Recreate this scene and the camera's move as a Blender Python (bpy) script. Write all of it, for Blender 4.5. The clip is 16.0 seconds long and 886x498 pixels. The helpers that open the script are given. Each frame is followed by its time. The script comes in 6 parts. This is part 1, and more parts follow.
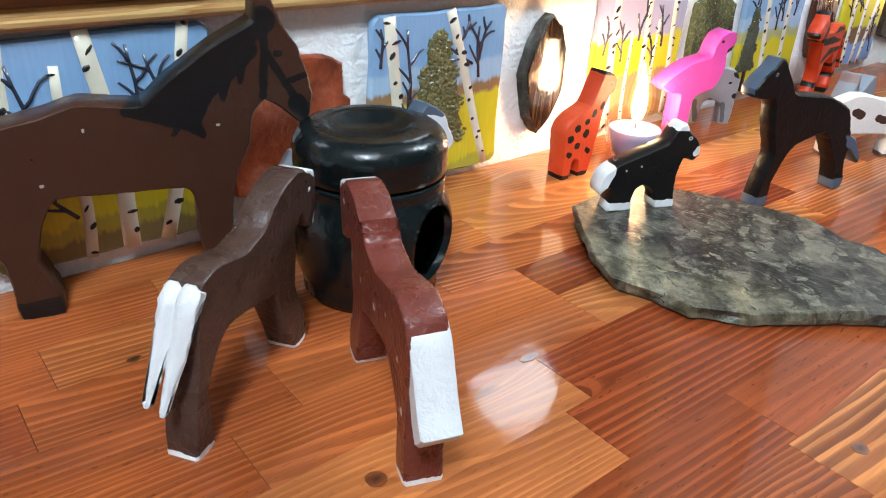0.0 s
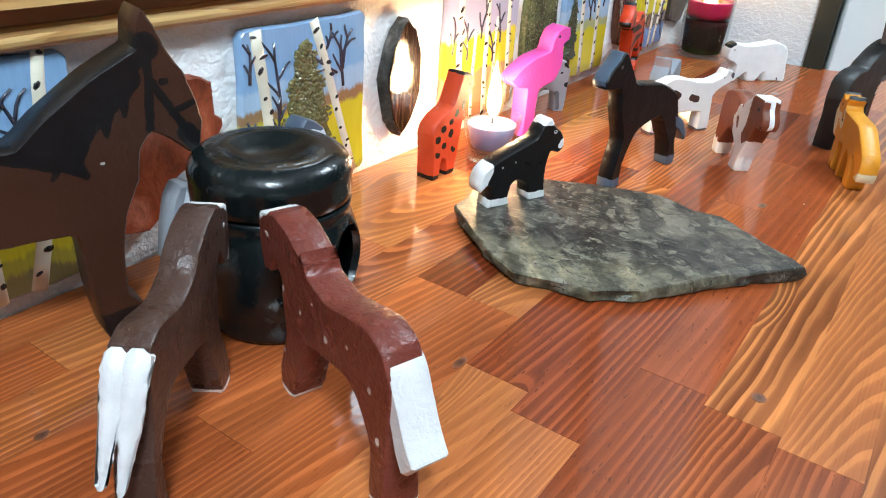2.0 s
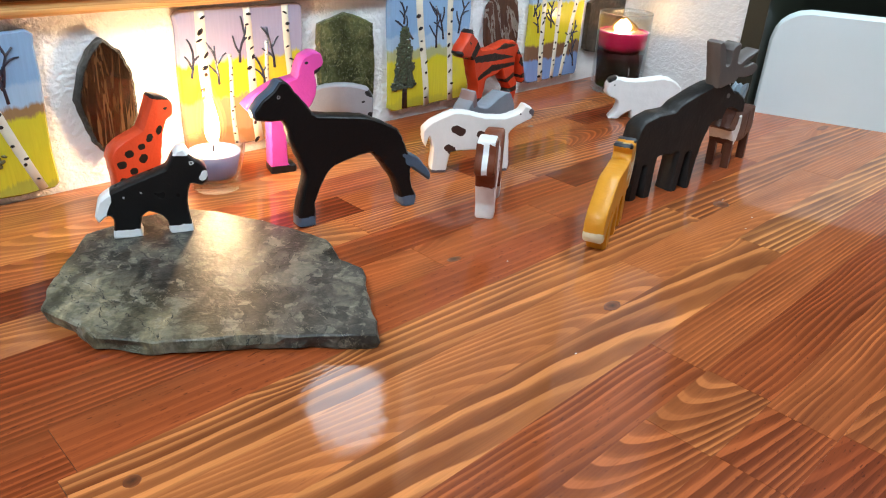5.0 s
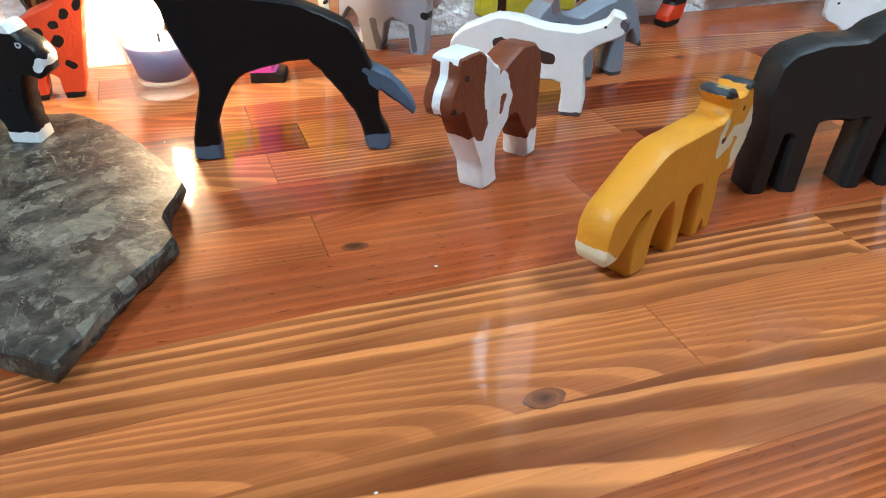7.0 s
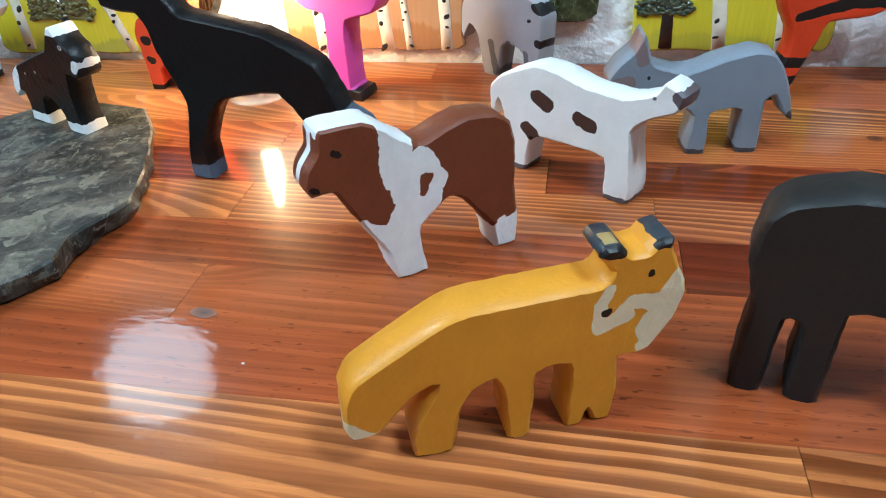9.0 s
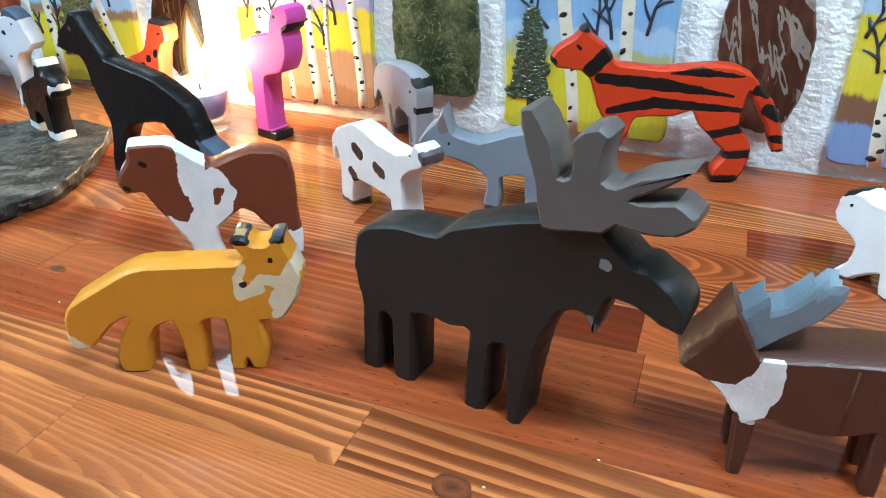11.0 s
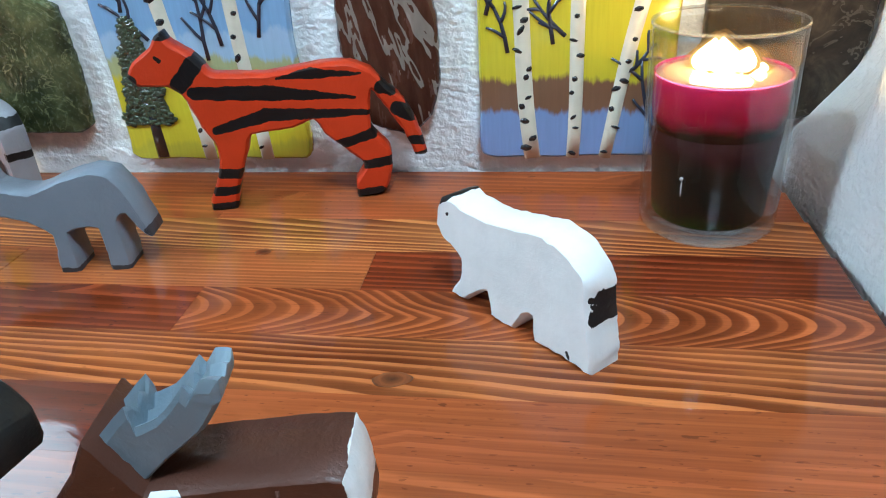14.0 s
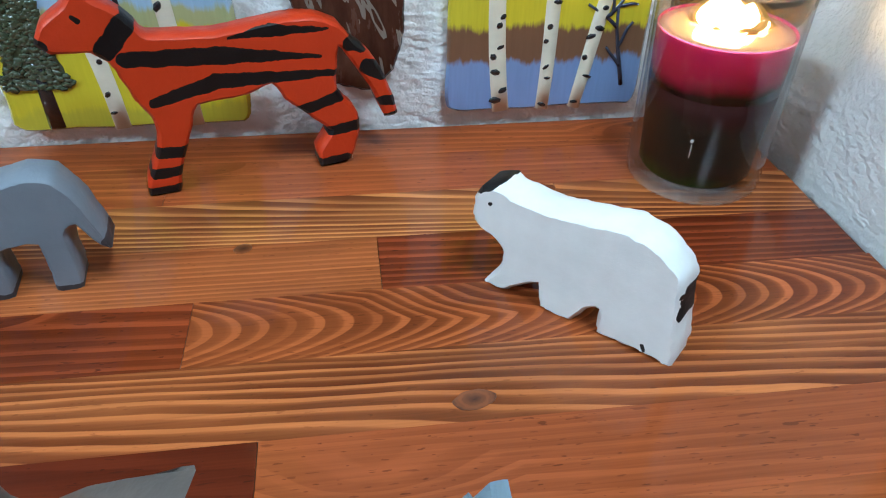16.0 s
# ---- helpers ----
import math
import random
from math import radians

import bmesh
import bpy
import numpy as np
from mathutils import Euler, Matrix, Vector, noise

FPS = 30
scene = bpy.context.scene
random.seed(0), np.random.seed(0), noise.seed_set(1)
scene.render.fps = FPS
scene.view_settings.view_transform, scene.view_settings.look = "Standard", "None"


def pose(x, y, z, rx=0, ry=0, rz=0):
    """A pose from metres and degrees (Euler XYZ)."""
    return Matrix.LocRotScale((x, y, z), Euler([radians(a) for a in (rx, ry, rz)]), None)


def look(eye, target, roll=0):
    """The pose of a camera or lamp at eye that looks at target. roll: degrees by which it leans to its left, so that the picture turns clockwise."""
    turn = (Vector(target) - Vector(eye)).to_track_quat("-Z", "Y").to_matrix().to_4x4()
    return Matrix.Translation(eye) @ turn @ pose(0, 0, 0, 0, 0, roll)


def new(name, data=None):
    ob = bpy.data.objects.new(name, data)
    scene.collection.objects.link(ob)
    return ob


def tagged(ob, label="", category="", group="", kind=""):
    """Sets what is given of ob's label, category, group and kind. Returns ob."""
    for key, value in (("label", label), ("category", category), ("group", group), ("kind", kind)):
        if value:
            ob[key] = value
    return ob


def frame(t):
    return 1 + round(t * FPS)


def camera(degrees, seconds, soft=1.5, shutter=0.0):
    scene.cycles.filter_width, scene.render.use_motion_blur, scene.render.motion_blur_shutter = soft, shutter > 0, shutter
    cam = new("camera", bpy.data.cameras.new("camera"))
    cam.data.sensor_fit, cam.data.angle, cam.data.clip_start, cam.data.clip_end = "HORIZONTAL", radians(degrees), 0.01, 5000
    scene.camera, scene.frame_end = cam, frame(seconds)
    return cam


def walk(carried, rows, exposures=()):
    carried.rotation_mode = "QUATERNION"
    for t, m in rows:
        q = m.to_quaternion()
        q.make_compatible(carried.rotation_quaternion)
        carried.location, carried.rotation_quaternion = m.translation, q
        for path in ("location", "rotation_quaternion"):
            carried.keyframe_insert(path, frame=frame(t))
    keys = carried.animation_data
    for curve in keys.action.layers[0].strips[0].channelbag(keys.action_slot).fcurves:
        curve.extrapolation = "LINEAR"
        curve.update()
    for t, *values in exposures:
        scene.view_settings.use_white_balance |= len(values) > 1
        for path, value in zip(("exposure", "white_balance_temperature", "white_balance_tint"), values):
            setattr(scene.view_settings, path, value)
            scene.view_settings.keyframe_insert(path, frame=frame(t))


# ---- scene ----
cam = camera(62.3, 16.0, soft=1.1)
PATH = [
    (0, (-1.109, -0.538, 0.262), (-0.059, 0.886, -0.671), 3.0),
    (0.5, (-1.14, -0.51, 0.256), (0.031, 0.81, -0.685), 3.9),
    (1, (-1.146, -0.495, 0.26), (0.129, 0.71, -0.7), 4.0),
    (1.5, (-1.152, -0.492, 0.266), (0.207, 0.615, -0.698), 3.3),
    (2, (-1.153, -0.49, 0.273), (0.258, 0.578, -0.658), 3.9),
    (2.5, (-1.147, -0.493, 0.274), (0.293, 0.554, -0.636), 4.1),
    (3, (-1.131, -0.507, 0.269), (0.322, 0.513, -0.651), 4.1),
    (3.5, (-1.092, -0.544, 0.284), (0.365, 0.479, -0.627), 3.0),
    (4, (-1.028, -0.642, 0.301), (0.356, 0.49, -0.594), 2.6),
    (4.5, (-0.927, -0.749, 0.299), (0.388, 0.487, -0.564), 3.4),
    (6.8, (-0.527, -0.672, 0.208), (0.009, 0.941, -0.846), -0.2),
    (7, (-0.501, -0.656, 0.203), (0.002, 0.953, -0.873), 1.1),
    (7.5, (-0.423, -0.609, 0.185), (-0.11, 1.027, -0.922), 5.9),
    (8, (-0.369, -0.577, 0.207), (-0.366, 1.083, -0.909), 2.2),
    (8.2, (-0.35, -0.57, 0.21), (-0.491, 1.06, -0.941), -1.4),
    (10.3, (-0.129, -0.581, 0.221), (-0.801, 1.005, -0.795), 0.4),
    (10.5, (-0.111, -0.59, 0.229), (-0.789, 1.008, -0.765), 0.2),
    (11, (-0.045, -0.61, 0.243), (-0.777, 0.979, -0.726), -0.4),
    (11.5, (0.002, -0.596, 0.236), (-0.73, 1.004, -0.715), -0.7),
    (12, (0.03, -0.594, 0.22), (-0.703, 1.0, -0.739), -0.2),
    (12.5, (0.067, -0.596, 0.221), (-0.681, 1.015, -0.7), -1.0),
    (13, (0.092, -0.564, 0.214), (-0.574, 1.091, -0.692), -1.4),
    (13.5, (0.1, -0.509, 0.208), (-0.447, 1.169, -0.733), -2.9),
    (14, (0.088, -0.467, 0.211), (-0.318, 1.242, -0.745), -3.8),
    (14.5, (0.069, -0.451, 0.204), (-0.231, 1.275, -0.761), -3.0),
    (15, (0.049, -0.446, 0.202), (-0.091, 1.278, -0.801), -2.5),
    (15.5, (0.025, -0.443, 0.222), (0.001, 1.235, -0.866), -0.7),
    (16, (-0.031, -0.42, 0.236), (0.096, 1.17, -0.97), 1.2),
]
walk(cam, [(t, look(eye, target, roll)) for t, eye, target, roll in PATH],
     exposures=[(0, 0.04, 6650, 13), (1, 0.14, 6600, 12), (3, 0.09, 6550, 11), (4.5, -0.18, 6600, 12), (7, -0.13, 6100, 8), (8, -0.13, 5880, 6), (10.5, 0.09, 5850, 4), (12.5, 0.39, 5850, 4), (13.3, 0.14, 5850, 4), (14.5, -0.18, 5850, 4), (16, -0.28, 5850, 4)])

# ---------------------------------------------------------------- world and light
WORLD = bpy.data.worlds.new("room_world")
WORLD.use_nodes = True
WORLD.node_tree.nodes["Background"].inputs[0].default_value = (0.5, 0.55, 0.7, 1)
WORLD.node_tree.nodes["Background"].inputs[1].default_value = 0.02
scene.world = WORLD

LAMP = 87.0        # ceiling lamp globe
LAMP_B = 100.0
FLAME = 290.0

# wall frame: origin at the foot of the back wall, x along it, y into the wall
TURN = 3.87
WALL = pose(0, 0.0315, 0, 0, 0, TURN)


# ---------------------------------------------------------------- small tools
def part(name, bm, mats, parent=None, label="", smooth=False, m=None):
    me = bpy.data.meshes.new(name)
    bmesh.ops.recalc_face_normals(bm, faces=bm.faces)
    bm.to_mesh(me)
    bm.free()
    for mt in (mats if isinstance(mats, (list, tuple)) else [mats]):
        me.materials.append(mt)
    if smooth:
        for p in me.polygons:
            p.use_smooth = True
    ob = new(name, me)
    if m is not None:
        ob.matrix_basis = m
    if parent is not None:
        ob.parent = parent
    if label:
        ob["label"] = label
    return ob


def empty(name, m, label, category, group="", kind=""):
    ob = new(name)
    ob.empty_display_size = 0.02
    ob.matrix_basis = m
    return tagged(ob, label, category, group, kind)


def add_box(bm, x0, x1, y0, y1, z0, z1, ch=0.0, mi=0):
    """A box whose upper edges are chamfered by ch."""
    def ring(z, i):
        return [bm.verts.new(p) for p in ((x0 + i, y0 + i, z), (x1 - i, y0 + i, z), (x1 - i, y1 - i, z), (x0 + i, y1 - i, z))]
    rings = [ring(z0, 0), ring(z1 - ch, 0)] + ([ring(z1, ch)] if ch else [])
    fs = [bm.faces.new(rings[0][::-1]), bm.faces.new(rings[-1])]
    for a, b in zip(rings, rings[1:]):
        for i in range(4):
            fs.append(bm.faces.new((a[i], a[(i + 1) % 4], b[(i + 1) % 4], b[i])))
    for f in fs:
        f.material_index = mi


def spline(pts, n=3, tension=0.5):
    """A closed smooth outline through the points."""
    out = []
    k = len(pts)
    for i in range(k):
        p0, p1, p2, p3 = (Vector(pts[(i + d) % k]) for d in (-1, 0, 1, 2))
        m1, m2 = (p2 - p0) * tension * 0.5, (p3 - p1) * tension * 0.5
        seg = (p2 - p1).length
        for mm in (m1, m2):
            if mm.length > seg * 1.2:
                mm *= seg * 1.2 / mm.length
        for j in range(n):
            t = j / n
            h = (2 * t**3 - 3 * t**2 + 1, t**3 - 2 * t**2 + t, -2 * t**3 + 3 * t**2, t**3 - t**2)
            out.append(p1 * h[0] + m1 * h[1] + p2 * h[2] + m2 * h[3])
    return out


def area2(pts):
    return sum(a[0] * b[1] - b[0] * a[1] for a, b in zip(pts, pts[1:] + pts[:1]))


def inset(pts, d):
    """The outline moved inwards by d."""
    k, out = len(pts), []
    for i in range(k):
        a, b, c = pts[i - 1], pts[i], pts[(i + 1) % k]
        n1, n2 = (b - a), (c - b)
        n1, n2 = Vector((-n1.y, n1.x)), Vector((-n2.y, n2.x))
        n1.normalize(), n2.normalize()
        n = n1 + n2
        n = n / max(n.length, 0.6)
        out.append(b + n * d)
    return out


def slab(bm, outline, y0, y1, ch=0.0009, mi=0, wob=0.0, m=None):
    """An outline (x, z) in metres, cut from board between the depths y0 and y1, with softened edges."""
    pts = [Vector(p) for p in outline]
    if area2(pts) < 0:
        pts.reverse()
    if wob:
        fine = []
        for a, b in zip(pts, pts[1:] + pts[:1]):
            k = max(1, round((b - a).length / 0.0026))
            fine += [a.lerp(b, i / k) for i in range(k)]
        pts = fine
    ins = inset(pts, ch)
    rings = []
    for ps, y in ((ins, y0), (pts, y0 + ch), (pts, y1 - ch), (ins, y1)):
        r = []
        for p in ps:
            w = (noise.noise(Vector((p.x * 160, y * 160, p.y * 160))) + 0.6 * noise.noise(Vector((p.x * 420, y * 300, p.y * 420)))) * wob
            v = Vector((p.x + w, y, p.y + w * 0.7))
            r.append(bm.verts.new(m @ v if m else v))
        rings.append(r)
    fs = [bm.faces.new(rings[0]), bm.faces.new(rings[-1][::-1])]
    for f in fs:
        for e in f.edges:
            e.smooth = False
    k = len(pts)
    for a, b in zip(rings, rings[1:]):
        for i in range(k):
            f = bm.faces.new((a[(i + 1) % k], a[i], b[i], b[(i + 1) % k]))
            f.smooth = True
            fs.append(f)
            if (pts[i] - pts[i - 1]).angle(pts[(i + 1) % k] - pts[i], 0.0) > 0.55:
                e = bm.edges.get((a[i], b[i]))
                if e:
                    e.smooth = False
    for f in fs:
        f.material_index = mi


def lathe(bm, profile, n=48, mi=0, centre=(0, 0)):
    """Turns (r, z) pairs round the z axis; a pair with r = 0 closes the form."""
    rings = []
    for r, z in profile:
        if r < 1e-6:
            rings.append([bm.verts.new((centre[0], centre[1], z))])
        else:
            rings.append([bm.verts.new((centre[0] + r * math.cos(2 * math.pi * i / n), centre[1] + r * math.sin(2 * math.pi * i / n), z)) for i in range(n)])
    for a, b in zip(rings, rings[1:]):
        for i in range(n):
            j = (i + 1) % n
            if len(a) == 1 and len(b) == 1:
                continue
            if len(a) == 1:
                f = bm.faces.new((a[0], b[j], b[i]))
            elif len(b) == 1:
                f = bm.faces.new((a[i], a[j], b[0]))
            else:
                f = bm.faces.new((a[i], a[j], b[j], b[i]))
            f.material_index = mi
            f.smooth = True


def ribbon(bm, path, y, thick, mi=0):
    """A tapered raised strip along (x, z, half width) points, on the plane y, raised towards -y."""
    prev = None
    k = len(path)
    for i, (x, z, w) in enumerate(path):
        a, b = path[max(i - 1, 0)], path[min(i + 1, k - 1)]
        d = Vector((b[0] - a[0], b[1] - a[1]))
        d = d.normalized() if d.length else Vector((0, 1))
        n = Vector((-d.y, d.x)) * w
        row = [bm.verts.new((x + n.x, y, z + n.y)), bm.verts.new((x + n.x * 0.6, y - thick, z + n.y * 0.6)),
               bm.verts.new((x - n.x * 0.6, y - thick, z - n.y * 0.6)), bm.verts.new((x - n.x, y, z - n.y))]
        if prev:
            for j in range(3):
                f = bm.faces.new((prev[j], prev[j + 1], row[j + 1], row[j]))
                f.material_index = mi
                f.smooth = True
        else:
            bm.faces.new(row).material_index = mi
        prev = row
    bm.faces.new(prev[::-1]).material_index = mi


def blob(bm, x, y, z, rx, ry, rz, mi=0, turn=0.0):
    m = Matrix.Translation((x, y, z)) @ Euler((0, turn, 0)).to_matrix().to_4x4() @ Matrix.Diagonal((rx, ry, rz, 1))
    r = bmesh.ops.create_icosphere(bm, subdivisions=1, radius=1.0, matrix=m)
    for v in r["verts"]:
        for f in v.link_faces:
            f.material_index = mi
            f.smooth = True


# ---------------------------------------------------------------- materials
class Nodes:
    """Short hand for building a material's nodes."""

    def __init__(self, name):
        self.mat = bpy.data.materials.new(name)
        self.mat.use_nodes = True
        self.t = self.mat.node_tree
        self.bsdf = self.t.nodes["Principled BSDF"]

    def n(self, kind, **props):
        node = self.t.nodes.new(kind)
        for k, v in props.items():
            if k == "operation":
                node.operation = v
            elif k == "wave_type":
                node.wave_type = v
            elif k == "bands_direction":
                node.bands_direction = v
            elif k == "rings_direction":
                node.rings_direction = v
            elif k == "data_type":
                node.data_type = v
            elif k == "blend_type":
                node.blend_type = v
            elif k == "feature":
                node.feature = v
        return node

    def link(self, a, b):
        self.t.links.new(a, b)

    def put(self, sock, v):
        if isinstance(v, bpy.types.NodeSocket):
            self.link(v, sock)
        else:
            sock.default_value = v

    def math(self, op, a, b=0.0, c=None):
        m = self.n("ShaderNodeMath", operation=op)
        self.put(m.inputs[0], a)
        self.put(m.inputs[1], b)
        if c is not None:
            self.put(m.inputs[2], c)
        return m.outputs[0]

    def vec(self, op, a, b=(0, 0, 0)):
        m = self.n("ShaderNodeVectorMath", operation=op)
        self.put(m.inputs[0], a)
        if op == "SCALE":
            self.put(m.inputs[3], b)
        else:
            self.put(m.inputs[1], b)
        return m.outputs["Value"] if op in ("LENGTH", "DOT_PRODUCT") else m.outputs[0]

    def noise(self, v, scale, detail=3.0, rough=0.55, dist=0.0):
        m = self.n("ShaderNodeTexNoise")
        self.put(m.inputs["Vector"], v)
        m.inputs["Scale"].default_value, m.inputs["Detail"].default_value = scale, detail
        m.inputs["Roughness"].default_value, m.inputs["Distortion"].default_value = rough, dist
        return m

    def ramp(self, fac, stops):
        m = self.n("ShaderNodeValToRGB")
        el = m.color_ramp.elements
        while len(el) < len(stops):
            el.new(0.5)
        for e, (p, c) in zip(el, stops):
            e.position = p
            e.color = (*c, 1) if len(c) == 3 else c
        self.put(m.inputs[0], fac)
        return m.outputs[0]

    def mix(self, fac, a, b, blend="MIX"):
        m = self.n("ShaderNodeMix", data_type="RGBA", blend_type=blend)
        self.put(m.inputs[0], fac)
        self.put(m.inputs[6], (*a, 1) if isinstance(a, tuple) and len(a) == 3 else a)
        self.put(m.inputs[7], (*b, 1) if isinstance(b, tuple) and len(b) == 3 else b)
        return m.outputs[2]

    def bump(self, h, strength, dist):
        m = self.n("ShaderNodeBump")
        self.put(m.inputs["Height"], h)
        m.inputs["Strength"].default_value, m.inputs["Distance"].default_value = strength, dist
        self.link(m.outputs[0], self.bsdf.inputs["Normal"])
        return m

    def obj(self):
        return self.n("ShaderNodeTexCoord").outputs["Object"]

    def set(self, **kw):
        for k, v in kw.items():
            self.put(self.bsdf.inputs[k.replace("_", " ")], v)


def smudge(N, co, base, amount=0.25, scale=60.0):
    """The base colour with a little uneven shade, at two sizes."""
    a = N.noise(co, scale, 4).outputs[0]
    b = N.noise(co, scale * 0.18, 2).outputs[0]
    f = N.math("MULTIPLY_ADD", N.math("ADD", a, b), amount, 1.0 - amount)
    return N.mix(1.0, base, N.vec("SCALE", (1, 1, 1), f), "MULTIPLY")


def paint(name, base, regions=(), rough=0.45, jitter=0.12, relief=0.32, spec=0.36):
    """Brushed toy paint. regions: (colour, shapes[, depth range]); a shape is a tapered stroke x0, y0, x1, y1, r0, r1
    in centimetres of the toy's own side view."""
    N = Nodes(name)
    co = N.obj()
    cm = N.vec("MULTIPLY", co, (100, 100, 100))
    wob = N.vec("SUBTRACT", N.noise(cm, 1.3, 3).outputs["Color"], (0.5, 0.5, 0.5))
    flat = N.vec("MULTIPLY", N.vec("ADD", cm, N.vec("SCALE", wob, jitter * 3)), (1, 0, 1))
    col = smudge(N, co, (*base, 1), 0.22)
    sep = N.n("ShaderNodeSeparateXYZ")
    N.link(cm, sep.inputs[0])
    for reg in regions:
        d = None
        for s in reg[1]:
            x0, y0, x1, y1, r0 = s[:5]
            r1 = s[5] if len(s) > 5 else r0
            a, ba = Vector((x0, 0, y0)), Vector((x1 - x0, 0, y1 - y0))
            pa = N.vec("SUBTRACT", flat, a)
            h = N.math("MULTIPLY", N.vec("DOT_PRODUCT", pa, ba), 1.0 / max(ba.dot(ba), 1e-4))
            h = N.math("MINIMUM", N.math("MAXIMUM", h, 0.0), 1.0)
            near = N.n("ShaderNodeVectorMath", operation="SCALE")
            near.inputs[0].default_value = ba
            N.link(h, near.inputs[3])
            dist = N.vec("LENGTH", N.vec("SUBTRACT", pa, near.outputs[0]))
            dist = N.math("SUBTRACT", dist, N.math("MULTIPLY_ADD", h, r1 - r0, r0))
            d = dist if d is None else N.math("MINIMUM", d, dist)
        mask = N.math("LESS_THAN", d, 0.0)
        if len(reg) > 2:
            lo, hi = reg[2]
            mask = N.math("MULTIPLY", mask, N.math("MULTIPLY", N.math("GREATER_THAN", sep.outputs[1], lo), N.math("LESS_THAN", sep.outputs[1], hi)))
        col = N.mix(mask, col, smudge(N, co, (*reg[0], 1), 0.3, 90))
    grain = N.noise(N.vec("MULTIPLY", co, (40, 400, 400)), 1.0, 3).outputs[0]
    lump = N.noise(co, 320, 3).outputs[0]
    worn = N.noise(co, 45, 2).outputs[0]
    N.set(Base_Color=col, Roughness=N.math("MULTIPLY_ADD", worn, 0.4, rough - 0.22), Specular_IOR_Level=spec)
    stroke = N.noise(N.vec("MULTIPLY", co, (70, 160, 260)), 1.0, 3, 0.6, 0.8).outputs[0]
    dab = N.noise(co, 90, 3, 0.6, 1.0).outputs[0]
    pits = N.ramp(N.noise(co, 420, 2).outputs[0], [(0.28, (0.0,) * 3), (0.36, (1, 1, 1))])
    h = N.math("ADD", N.math("MULTIPLY", N.math("ADD", N.math("MULTIPLY", grain, 0.12), N.math("MULTIPLY", stroke, 0.5)), 1.0), N.math("MULTIPLY", lump, 1.1))
    h = N.math("ADD", h, N.math("ADD", N.math("MULTIPLY", dab, 2.0), N.math("MULTIPLY", pits, 0.25)))
    N.bump(h, relief, 0.0008)
    return N.mat


def plain(name, base, rough=0.5, amount=0.2, scale=60.0, bump=0.0, metal=0.0, coat=0.0):
    N = Nodes(name)
    co = N.obj()
    N.set(Base_Color=smudge(N, co, (*base, 1), amount, scale), Roughness=rough, Metallic=metal, Coat_Weight=coat)
    if bump:
        N.bump(N.noise(co, scale * 4, 3).outputs[0], bump, 0.001)
    return N.mat


